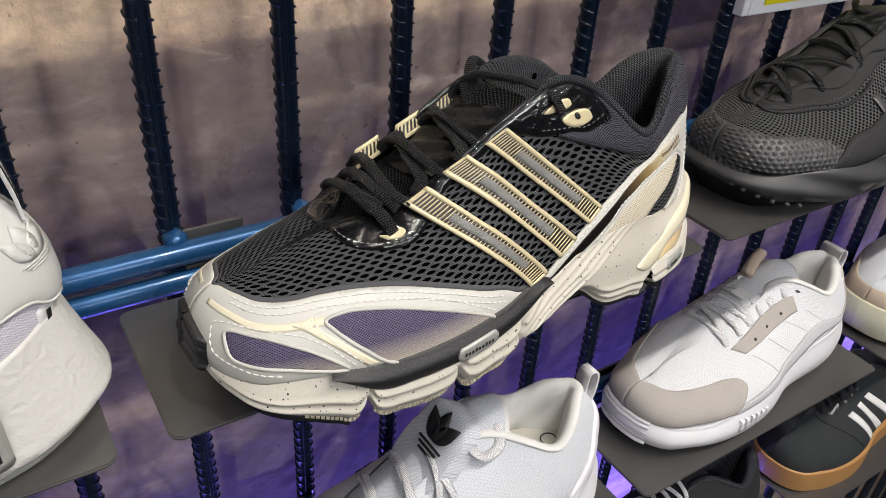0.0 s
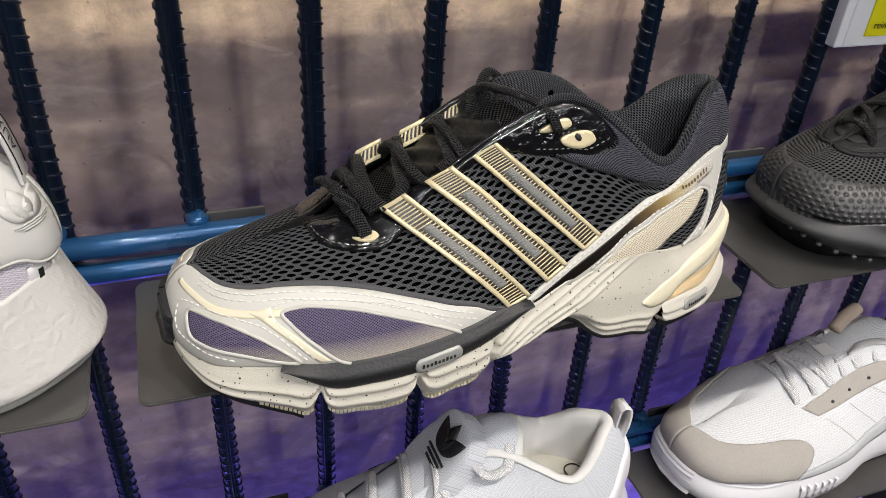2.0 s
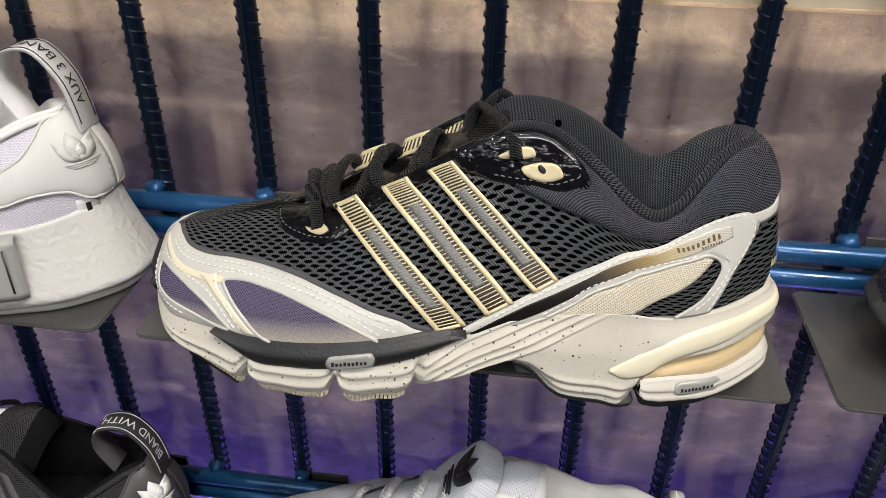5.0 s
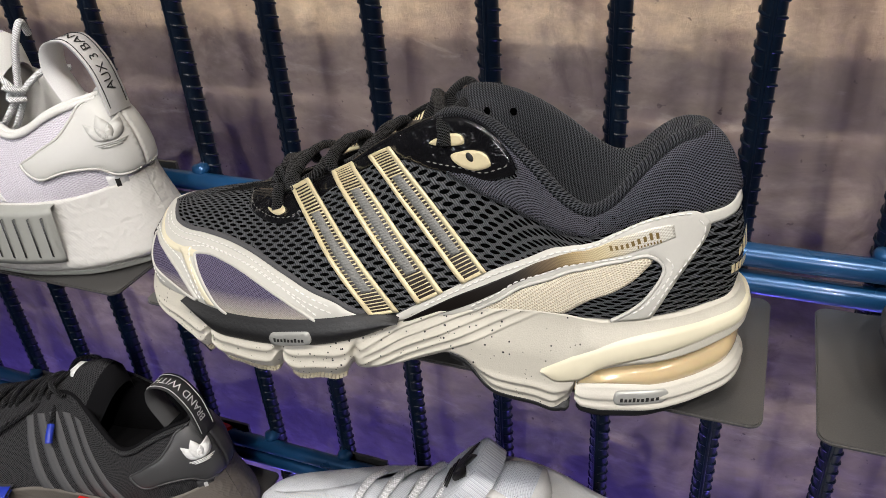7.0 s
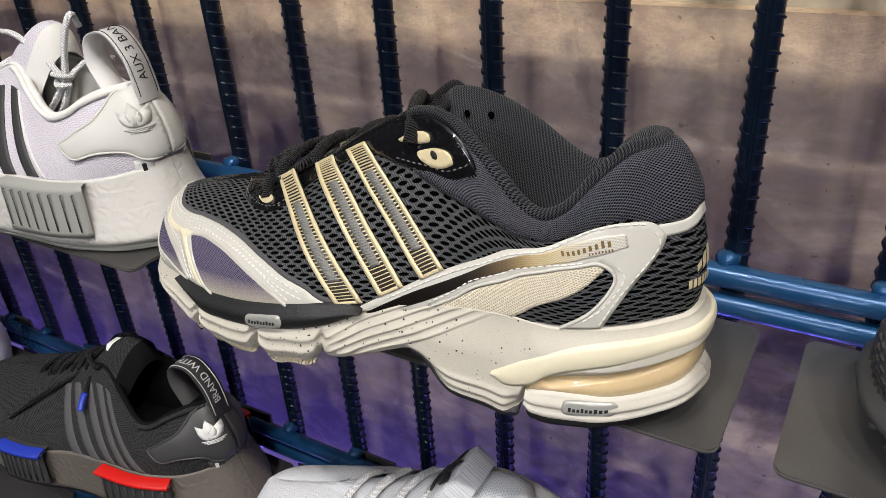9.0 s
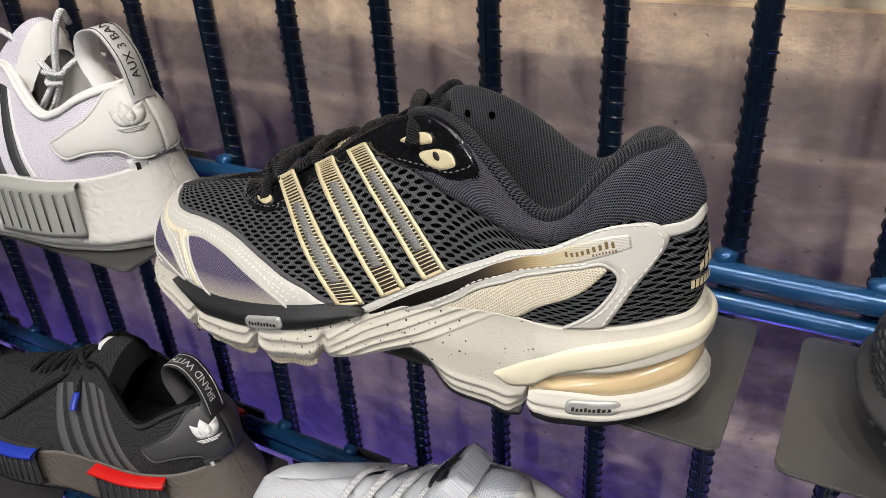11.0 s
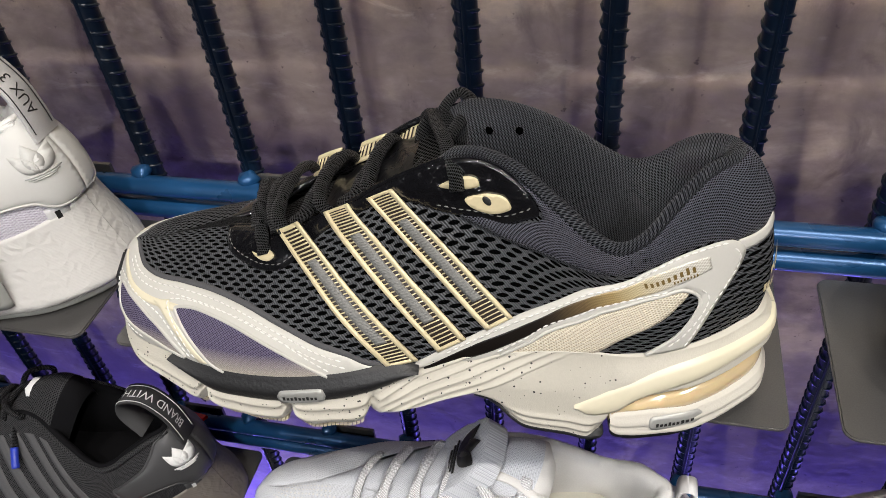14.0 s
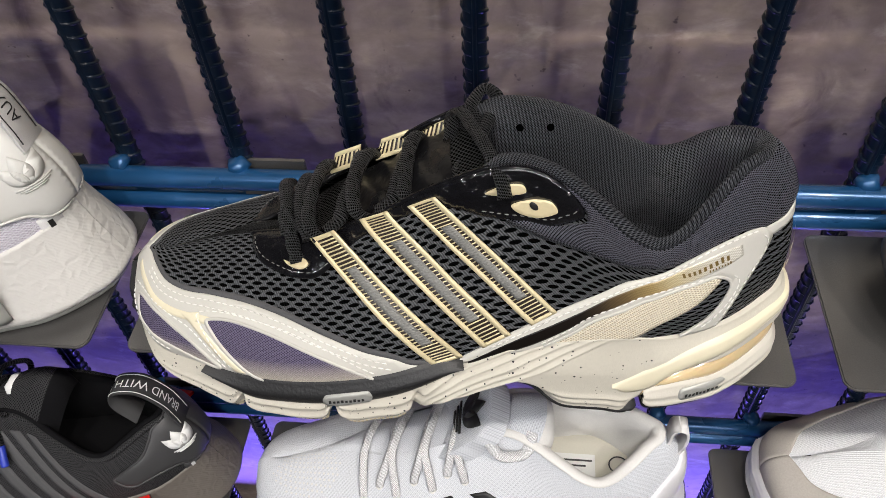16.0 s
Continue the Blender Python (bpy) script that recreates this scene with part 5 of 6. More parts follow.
def sneaker(name, m, label, last, upper, sole, lin, top, bottom, out, insole=None, group="display shoes", roll=.003, tongue=None, tongue_up=0.0, scale=(1, 1, 1), throat=.19, foot=.0585):
    """A sneaker's body: upper, lining, tongue, insole and sole. Returns it and its two side surfaces."""
    t = thing(name, m @ Matrix.Diagonal((scale[0], scale[1] * .96, scale[2] * .94, 1)), label, "shoe", group)
    u, v = np.meshgrid(np.linspace(0, 1, 110), np.linspace(0, 1, 30), indexing="ij")
    uv = np.stack([u * SU, v * SV], -1)
    for f in (False, True):
        part("upper", grid_mesh("upper", last.near(u, v, far=f), uv, flip=f), upper, t)
        lining(last, .58, 1.0, .058, f, lin, t, roll, nu=80)
        band("midsole", last, 0, 1, top, bottom, out, sole, t, 200, 24, f)
    uu = np.linspace(.04, .72, 70)
    a, b = last.near(uu, np.ones(70)), last.near(uu, np.ones(70), far=True)
    w = np.linspace(-.03, 1.03, 17)
    pts = a[:, None] * (1 - w)[None, :, None] + b[:, None] * w[None, :, None]
    pts[..., 2] += -0.003 * step01(uu, throat, throat + .08)[:, None] + 0.005 * (4 * w * (1 - w))[None] * step01(uu, throat - .13, throat + .06)[:, None]
    dome = 1 - np.clip(np.abs(2 * w - 1), 0, 1)**2.6
    pts[..., 2] += tongue_up * step01(uu, .57, .71)[:, None] * dome
    pts[..., 0] += .5 * tongue_up * step01(uu, .60, .72)[:, None] * dome
    part("tongue", grid_mesh("tongue", pts, np.stack(np.meshgrid(uu * SU, w * .05, indexing="ij"), -1)), tongue or upper, t)
    if tongue_up:
        back = pts[-1].copy()
        low = back + (0.006, 0, -0.02)
        part("tongue_back", grid_mesh("tongue_back", np.stack([back, back + (.003, 0, -.001), low], 0)), lin, t)
    uu = np.linspace(.5, 1, 40)
    a = last.t(uu)
    c = last.c(a[:, 0])
    ins = np.stack([a, np.stack([a[:, 0], 2 * c - a[:, 1], a[:, 2]], 1)], 1)
    ins[..., 2] = foot
    part("insole", grid_mesh("insole", ins, np.stack([np.repeat(uu[:, None] * SU, 2, 1), ins[..., 1]], -1)), insole or lin, t)
    uu = np.linspace(0, 1, 80)
    zb = bottom(uu)
    pts = np.stack([last.sole(uu, zb, -.004), last.sole(uu, 0 * zb + .0006, -.014), last.sole(uu, 0 * zb + .0006, -.014, True), last.sole(uu, zb, -.004, True)], 1)
    part("outsole", grid_mesh("outsole", pts), M_RUBBER if sole is not M_GUM else M_GUM, t)

    def near(a, b, o):
        return last.near(a, b, o)

    def far(a, b, o):
        return last.near(a, b, o, far=True)
    return t, near, far


def lace_run(t, last, us, vn, material, r=.0024, flat=.55, bulge=5.0, cross=.035):
    """Laces zigzagging over the tongue between rows of eyelets at the given u."""
    for k, u in enumerate(us):
        for d in ((0, cross) if k + 1 < len(us) else (0,)):
            p = last.near(np.array([u]), np.array([vn]), .001)[0]
            q = last.near(np.array([u + d]), np.array([vn]), .001, far=True)[0]
            if d and k % 2:
                p, q = last.near(np.array([u + d]), np.array([vn]), .001)[0], last.near(np.array([u]), np.array([vn]), .001, far=True)[0]
            up = np.array((0, 0, bulge * MM))
            path = spline([p - up * .4, p + (q - p) * .12 + up * .7, (p + q) / 2 + up * (1.3 + .1 * k), q + (p - q) * .12 + up * .7, q - up * .4], 30)
            part("lace", tube_mesh("lace", path, r, 8, flat), material, t)


def three_leaf(parent, surf, u, v, size, material, height=.0012, turn=0.0, bars=True, tall=1.0):
    """A plain mark: three pointed leaves over slanting bars."""
    for k, a in enumerate((-38, 0, 38)):
        a = radians(a + turn)
        s = np.linspace(0, 1, 9)
        w = .24 * np.sin(math.pi * s**.8)
        x = np.concatenate([w, -w[::-1][1:-1]])
        y = np.concatenate([s, s[::-1][1:-1]])
        xy = np.stack([x * math.cos(a) - y * math.sin(a), x * math.sin(a) + y * math.cos(a)], 1) * (size, size * tall)
        patch("leaf", np.stack([u + xy[:, 0] / SU, v + xy[:, 1] / SV], 1), surf, height, material, parent, step=size * .3, skirt=.0006)
    if bars:
        for k in range(3):
            y0 = -.08 - .13 * k
            hw = .5 - .1 * k
            xy = np.array(((-hw, y0), (hw, y0), (hw, y0 - .07), (-hw, y0 - .07)))
            a = radians(turn)
            xy = np.stack([xy[:, 0] * math.cos(a) - xy[:, 1] * math.sin(a), xy[:, 0] * math.sin(a) + xy[:, 1] * math.cos(a)], 1) * size
            patch("mark_bar", np.concatenate([np.linspace(xy[i], xy[(i + 1) % 4], 5)[:-1] for i in range(4)]) / (SU, SV) + (u, v), surf, height, material, parent, step=size * .3, skirt=.0006)


def words(text, m, size, material, parent, name="lettering"):
    c = bpy.data.curves.new(name, "FONT")
    c.body, c.size, c.extrude, c.align_x, c.align_y = text, size, 0.0001, "CENTER", "CENTER"
    c.materials.append(material)
    tmp = new(name, c)
    dg = bpy.context.evaluated_depsgraph_get()
    me = bpy.data.meshes.new_from_object(tmp.evaluated_get(dg))
    bpy.data.objects.remove(tmp)
    ob = part(name, me, material, parent)
    ob.matrix_basis = m
    return ob


def pull_loop(t, last, tape, ink, text, size, height=.034):
    """A woven loop over the heel with lettering along it, bent to the loop."""
    h = last.t(np.array([1.0]))[0]
    keys = np.array([h + (.012, 0, -.010), h + (.010, 0, .006), h + (.006, 0, height * .62), h + (-.006, 0, height * 1.05), h + (-.022, 0, height * .94), h + (-.027, 0, height * .45), h + (-.018, 0, -.008)])
    p = spline(keys, 50)
    w = .0085
    d = np.gradient(p, axis=0)
    d /= np.linalg.norm(d, axis=1)[:, None]
    n = np.cross((0, 1.0, 0), d)
    ring = np.stack([p + (0, -w, 0) + n * .0007, p + (0, w, 0) + n * .0007, p + (0, w, 0) - n * .0007, p + (0, -w, 0) - n * .0007, p + (0, -w, 0) + n * .0007], 1)
    lp = part("pull_loop", grid_mesh("pull_loop", ring), tape, t, "woven heel loop with lettering")
    for s in (-1, 1):
        part("edge_line", tube_mesh("edge_line", p[2:40] + (0, s * w * .78, 0) + n[2:40] * .0009, .0003, 5), ink, lp)
    # letters bent along the loop
    c = bpy.data.curves.new("lettering", "FONT")
    c.body, c.size, c.align_x, c.align_y = text, size, "LEFT", "CENTER"
    tmp = new("lettering", c)
    me = bpy.data.meshes.new_from_object(tmp.evaluated_get(bpy.context.evaluated_depsgraph_get()))
    bpy.data.objects.remove(tmp)
    co = np.array([v.co[:] for v in me.vertices])
    s = np.concatenate([[0], np.cumsum(np.linalg.norm(np.diff(p, axis=0), axis=1))])
    fp, fn = hermite(s, p), hermite(s, n)
    along = .014 + co[:, 0]
    q = fp(along) + fn(along) * .0011
    q[:, 1] -= co[:, 1]
    for v, x in zip(me.vertices, q):
        v.co = x
    part("lettering", me, ink, lp)
    return lp


def sock_shoe(m, name, label, knit, foam, counter, mark, plug, lin, tape, ink, text, stripes, lace, loop_h, scale=(1, 1, 1)):
    """A knitted shoe on a thick bead-foam sole, with a heel counter, midsole blocks, stripes and a heel loop."""
    last = shifted(3, 0)
    top = keyed((0, 40), (.2, 40), (.45, 46), (.65, 54), (.85, 55), (.93, 57), (1, 63))
    bot = keyed((0, 16), (.15, 7), (.5, 6), (.8, 5), (1, 6))
    t, near, far = sneaker(name, m, label, last, knit, foam, lin, top, bot, lambda u, s: .0015 + (.004 + .0075 * step01(u, .6, 1) + .005 * step01(u, .84, .97)) * (1 - s)**1.2 * step01(s, -.1, .15), roll=.0022, tongue_up=.030, scale=scale)
    for f in (False, True):
        band("outsole_rim", last, .02, 1, lambda u: bot(u) + .0005, lambda u: bot(u) - .0035, lambda u, s: .002 + .0035 * step01(u, .6, 1) + .004 * step01(u, .84, .97) + 0 * s, M_PLUGG if foam is M_BOOST else M_RUBBER, t, 90, 4, f, .02)
    co = closed(((.848, .56), (.875, .63), (.91, .69), (.935, .82), (.955, .93), (.985, .985), (1.02, 1.0), (1.02, .6), (1.02, .24), (.973, .2), (.945, .31), (.91, .345), (.868, .33), (.85, .44)), 90)
    co = np.clip(co, 0, 1)
    for side in (near, far):
        hc = patch("heel_counter", co, side, .0022, counter, t, skirt=.0026, crown=.0012, label="moulded heel counter")
        rim = side(*np.concatenate([co, co[:1]]).T, np.full(len(co) + 1, .0022))
        keep = np.concatenate([co, co[:1]])[:, 0] < .995
        part("counter_rim", tube_mesh("counter_rim", rim[keep], .0009, 6), counter, hc)
        if side is near:
            three_leaf(hc, side, .974, .54, .0096, mark, .0042, tall=2.0)
    for (u0, z0, u1, z1, mtl, rim_m) in plug:
        for f in (False, True):
            pb = band("midsole_block", last, u0, u1, lambda u: z1 + .0 * u, lambda u: z0 + 0 * u, lambda u, s: .0125 - .0025 * s - .002 * step01(np.abs(u - (u0 + u1) / 2), (u1 - u0) * .46, (u1 - u0) * .5), mtl, t, 40, 10, f, .012, "plastic midsole block")
            if rim_m:
                band("block_cap", last, u0, u1, lambda u: z1 + .0022 + 0 * u, lambda u: z1 - .0015 + 0 * u, lambda u, s: .0128 + .0006 * np.sin(s * math.pi), rim_m, pb, 30, 6, f, .010)
        n = 8
        for k in range(n):
            c = u0 + (k + .7) * (u1 - u0) / (n + .4)
            band("block_rib", last, c - .0016, c + .0016, lambda u: z1 - .005 + 0 * u, lambda u: z0 + .005 + 0 * u, lambda u, s: .0118 + .001 * (1 - s), M_DKGREY, t, 3, 3)
    for (ua, ub, w, mtl) in stripes:
        ribbon("stripe", ((ua, .78), ((ua + ub) / 2, .4), (ub, .02)), ((ua + w, .78), ((ua + ub) / 2 + w, .4), (ub + w, .02)), near, mtl, t, height=.0008, n=30, m=4)
    # collar binding with pinked edge
    for f in (False, True):
        uu = np.linspace(.66, .985, 70)
        part("collar_binding", tube_mesh("collar_binding", last.near(uu, np.full(70, .97), .001, far=f), .0022, 8), knit if lin is M_LINK else lin, t)
    lace_run(t, last, (.30, .37, .44, .51, .58), .96, lace, .0022, 1.0, 4.0)
    if lace is M_LACEW:
        # ropes drawn together in a knot over the collar
        ropes = (((217, 9, 112), (219, 12, 130), (222, 17, 150), (221, 23, 156), (216, 30, 146)), ((150, 16, 141), (172, 13, 141), (197, 11, 128), (217, 9, 113)), ((199, -1, 86), (208, 2, 97), (217, 8, 112)), ((205, 3, 84), (213, 6, 96), (218, 10, 110)), ((217, 9, 112), (222, 17, 120), (229, 27, 126), (233, 36, 122)), ((211, 8, 117), (216, 3, 119), (222, 8, 116), (217, 14, 115), (212, 8, 113), (217, 3, 111), (222, 9, 110)))
    else:
        # a loose bow before the throat
        ropes = (((140, 25, 112), (150, 10, 122), (166, 4, 120), (160, 18, 114), (150, 26, 114), (148, 40, 122), (166, 46, 124), (168, 34, 116), (155, 24, 113)), ((152, 24, 113), (140, 4, 104), (112, -22, 84), (88, -38, 62)), ((152, 24, 113), (156, 4, 108), (164, -14, 99)))
    for keys in ropes:
        part("lace", tube_mesh("lace", spline(keys, 60) * MM, .0021, 8), lace, t)
    if lace is not M_LACEW:
        part("lace_tip", tube_mesh("lace_tip", spline(((162.5, -11, 101), (165, -17, 97), (167, -22, 92)), 12) * MM, .0027, 8), M_BLUE, t, "blue plastic lace tip")
        tongue = next(ob for ob in t.children if ob.name.startswith("tongue") and not ob.name.startswith("tongue_"))
        tree = BVHTree.FromPolygons([v.co[:] for v in tongue.data.vertices], [p.vertices[:] for p in tongue.data.polygons])
        ends = [tree.ray_cast(Vector((x, y, .3)), Vector((0, 0, -1)))[0] for x, y in ((.171, .014), (.1705, .018), (.171, .022), (.172, .026), (.1725, .030))]
        part("tongue_mark", tube_mesh("tongue_mark", np.array([tuple(p) for p in ends]) + (-.0006, 0, .0006), np.array((.0012, .0034, .0026, .0032, .001)), 10, .3), M_PAPER, t, "small white mark on the tongue")
    pull_loop(t, last, tape, ink, text, .0084, loop_h)
    for k in range(2):
        ribbon("size_tape", ((.952, .04), (.952, .2)), ((.978, .04), (.978, .2)), near if k == 0 else far, tape, t, height=.0008, n=4, m=4)
    bars_of_print("tape_mark", [(.962, .968, .06, .16, 0)], near, ink, t, .0012)
    return t


sock_shoe(pose(-0.236, 0.288, 1.284), "knit_shoe", "white knit sneaker with thick white bead-foam sole and heel loop", M_KNITW, M_BOOST, M_TPUW, M_TPUW, ((.66, .0165, .872, .054, M_PLUGG, None), (.30, .016, .46, .044, M_PLUGG, None)), M_LINW, M_TAPEW, M_INK, "AUX 3 BANDES", ((.665, .72, .035, M_DKGREY), (.60, .65, .035, M_DKGREY), (.705, .765, .008, M_TAPEW)), M_LACEW, .034, scale=(1, 1, .92))
sock_shoe(pose(-0.250, 0.282, 1.043), "knit_shoe", "black knit sneaker with grey bead-foam sole, red and blue blocks", M_KNITB, M_BOOSTG, M_TPUB, M_PAPER, ((.672, .020, .880, .053, M_TPUB, M_RED), (.36, .018, .50, .052, M_TPUB, M_BLUE)), M_LINK, M_TAPEB, M_PAPER, "BRAND WITH THE 3", tuple((.5 + .045 * k, .58 + .05 * k, .026, M_STRIPEG) for k in range(5)), M_LACE, .034, scale=(1.04, 1.0, .93))


def mesh_runner(m):
    """The white knitted runner below: dotted toe, flat laces, dark mark on a tall tongue, wide open collar."""
    last = shifted(0, 0)
    top = keyed((0, 36), (.2, 36), (.45, 40), (.65, 48), (.85, 52), (1, 58))
    bot = keyed((0, 16), (.15, 7), (.5, 6), (.8, 5), (1, 8))
    t, near, far = sneaker("knit_runner", m, "white heather-knit running shoe with a dark leaf mark on its tongue", last, M_KNITW2, M_SOLEW, M_LINW, top, bot, lambda u, s: .002 + (.004 + .006 * step01(u, .7, 1)) * np.sin(s * math.pi * .9 + .3)**2 * (1 - .4 * s), M_INSOLE, roll=.004, tongue=M_KNITW2, tongue_up=.014, scale=(1.025, 1.0, 1.03), throat=.27, foot=.068)
    for side in (near, far):
        patch("heel_cup", closed(((.80, .0), (.84, .2), (.90, .38), (.95, .52), (1.0, .62), (1.0, .0), (.9, .0)), 60).clip(0, 1), side, .0018, M_SOLEW, t, skirt=.002, crown=.001, label="glossy white heel cup")
        for k in range(3):
            u0 = .41 + .075 * k
            ribbon("stripe", ((u0, .56 - .02 * k), (u0 + .06, .3), (u0 + .10, .02)), ((u0 + .032, .56 - .02 * k), (u0 + .092, .3), (u0 + .132, .02)), side, M_INK, t, height=.0008, n=24, m=4)
    # flat laces down to punched eyelets
    for k, u in enumerate((.315, .355, .395, .435, .475, .515, .555)):
        p = last.near(np.array([u]), np.array([.70 if k % 2 else .62]), .001)[0]
        r = last.near(np.array([u + (.03 if k % 2 else -.005)]), np.array([.97]), .003)[0]
        q = last.near(np.array([u + (.05 if k % 2 else .02)]), np.array([.90]), .001, far=True)[0]
        mid = (r + q) / 2 + (0, 0, .006)
        part("lace", tube_mesh("lace", spline([p - (0, 0, .001), p * .9 + r * .1 + (0, 0, .0018), (p + r) / 2 + (0, -.001, .003), r + (0, 0, .002), mid, q], 36), .0027, 8, .36, (0, -.5, 1)), M_LACEW, t)
        a = np.linspace(0, 2 * math.pi, 13)
        ring = last.near(u + .0065 * np.cos(a), (.70 if k % 2 else .62) + .024 * np.sin(a), np.full(13, .0006))
        part("eyelet", tube_mesh("eyelet", ring, .0007, 6, caps=False), M_LINW, t)
    # toe dots
    g = []
    for i in range(15):
        for j in range(9):
            u0, v0 = .06 + .0125 * i + .006 * (j % 2), .55 + .05 * j
            if v0 > .97 or (u0 - .14)**2 / .01 + (v0 - .78)**2 / .06 > 1:
                continue
            g.append(near(*np.meshgrid((u0, u0 + .005), (v0, v0 + .018), indexing="ij"), np.full((2, 2), .0006)))
    dots = part("toe_dots", join_grids("toe_dots", g), M_LINW, t)
    tagged(dots, "rows of knitted-in toe openings", kind="stuff")

    def tongue_surf(a, b, o):
        x = np.asarray(a) * SU
        y = np.asarray(b) * SV
        o = np.asarray(o)
        return np.stack([.147 + x * .60 - o * .79 + 1.5 * y**2, .021 + y, .117 + x * .79 + o * .60 - 4.0 * y**2 - 9.0 * np.maximum(x - .012, 0)**2], -1)
    pad = patch("tongue_pad", closed(((-.10, -.28), (.0, -.31), (.075, -.25), (.098, .0), (.075, .25), (.0, .31), (-.10, .28), (-.11, 0)), 60), tongue_surf, .002, M_KNITW2, t, skirt=.013, crown=.0016, label="padded white tongue tip")
    three_leaf(pad, tongue_surf, .0, -.03, .024, M_INK, .0048, turn=-88)
    # heel tab loop and lace loop
    h = last.t(np.array([1.0]))[0]
    tab = spline([h + (.008, 0, -.022), h + (.012, 0, -.004), h + (.010, 0, .012), h + (.004, 0, .012), h + (.002, 0, -.004)], 30)
    ring = np.stack([tab + (0, -.006, 0), tab + (0, .006, 0), tab + (.0016, .006, 0), tab + (.0016, -.006, 0), tab + (0, -.006, 0)], 1)
    part("heel_tab", grid_mesh("heel_tab", ring), M_TAPEW, t)
    lp = last.near(np.array([.66]), np.array([.9]), .003)[0]
    part("lace_loop", tube_mesh("lace_loop", spline([lp + (-.012, 0, .006), lp + (-.004, -.005, -.002), lp + (.010, -.002, -.002), lp + (.014, .008, .008)], 26), .0038, 8, .5), M_LACEW, t)
    # printed insole and a paper label
    lab = part("paper_label", box_bm(.195, .228, .004, .022, .0692, .0696), M_PAPER, t, "small white paper label on the insole")
    for k in range(3):
        part("print_bar", box_bm(.208, .226 - .004 * k, .0165 - .004 * k, .0178 - .004 * k, .0697, .0699), M_DKGREY, lab)
    words("EN", Matrix.Translation((.198, .017, .0699)), .009, M_DKGREY, t)
    words("LAST", Matrix.Translation((.196, .006, .0699)), .008, M_DKGREY, t)
    a = np.linspace(0, 2 * math.pi, 40)
    part("globe_ring", tube_mesh("globe_ring", np.stack([.243 + .006 * np.cos(a), .016 + .006 * np.sin(a), 0 * a + .0688], 1), .0005, 5, caps=False), M_DKGREY, t)
    return t


mesh_runner(pose(0.083, 0.283, 1.043))


def panel_runner(m):
    """The white and grey-beige runner with a suede toe and a chunky white sole."""
    last = shifted(0, 2)
    top = keyed((0, 44), (.06, 41), (.18, 34), (.30, 42), (.42, 49), (.6, 55), (.75, 57), (.87, 60), (1, 64))
    bot = keyed((0, 15), (.06, 12), (.2, 8), (.45, 6), (.6, 12), (.7, 9), (.85, 6), (1, 10))
    t, near, far = sneaker("panel_runner", m, "white ribbed runner with grey-beige suede toe and chunky white sole", last, M_RIPW, M_SOLEW, M_LINW, top, bot, lambda u, s: .001 + .005 * np.sin(np.clip(s * 1.1, 0, 1) * math.pi) + .005 * step01(u, .75, 1) * (1 - s), roll=.004, tongue=M_RIPW, tongue_up=.010, scale=(1.03, 1, .93), throat=.34)
    for side in (near, far):
        toe = np.concatenate([spline(((0, .80), (.05, .70), (.10, .58), (.16, .525), (.22, .51), (.28, .50), (.325, .46), (.347, .36), (.33, .22), (.30, .08), (.29, 0)), 70), np.linspace((.27, 0), (0, 0), 30)])
        patch("suede_toe", toe, side, .0013, M_SUEDE, t, crown=.0005, label="grey-beige suede toe cap")
        es = closed(((.375, .735), (.405, .60), (.53, .575), (.655, .56), (.672, .76), (.53, .78)), 72, (0, 1, 3, 4))
        e = patch("suede_eyestay", es, side, .0012, M_SUEDE, t, label="grey-beige suede eyestay")
        for u0 in (.46, .53, .60):
            a = np.linspace(0, 2 * math.pi, 12, endpoint=False)
            patch("eyelet_hole", np.stack([u0 + .005 * np.cos(a), .65 + .016 * np.sin(a)], 1), side, .0016, M_DKGREY, e, step=.002)
        a = np.linspace(0, 2 * math.pi, 16, endpoint=False)
        patch("eyelet_hole", np.stack([.705 + .008 * np.cos(a), .84 + .026 * np.sin(a)], 1), side, .0012, M_DKGREY, t, step=.002)
        for k in range(4):
            u0 = .42 + .09 * k
            ribbon("panel_seam", ((u0, .55), (u0 + .05, .3), (u0 + .09, .06)), ((u0 + .004, .55), (u0 + .054, .3), (u0 + .094, .06)), side, M_LINW, t, height=.0008, n=16, m=3)
        ribbon("grey_piping", ((.30, .10), (.38, .15), (.48, .17), (.57, .20), (.66, .28), (.75, .33), (.85, .30)), ((.29, .0), (.38, .0), (.48, .0), (.57, .02), (.66, .10), (.75, .15), (.85, .14)), side, M_PIPEG, t, height=.0022, n=50, m=5, skirt=.0016, label="pale grey ribbed piping over the sole")
        patch("heel_panel", closed(((.86, .1), (.90, .4), (.94, .7), (.97, .78), (1.0, .8), (1.0, .05)), 50).clip(0, 1), side, .0012, M_SUEDE, t, label="grey-beige heel panel")
    for f in (False, True):
        band("toe_guard", last, 0, .05, lambda u: .040 + 0 * u, lambda u: .014 + 0 * u, lambda u, s: .005 + .001 * np.sin(s * 25), M_SOLEW, t, 16, 30, f)
        for k in range(6):
            c = .30 + .021 * k
            band("sole_rib", last, c, c + .008, lambda u: .034 + 0 * u, lambda u: .020 + 0 * u, lambda u, s: .0068 + 0 * s, M_SOLEW, t, 4, 4, f, .004)
    lace_run(t, last, (.375, .43, .485, .54, .595, .645), .80, M_LACEW, .0029, .85, 5.0, .05)
    rope = spline([(150, 30, 120), (165, 36, 128), (178, 40, 130)], 20) * MM
    part("rope_tab", tube_mesh("rope_tab", rope, .006, 10), M_SUEDEB, t, "thick beige rope tab")
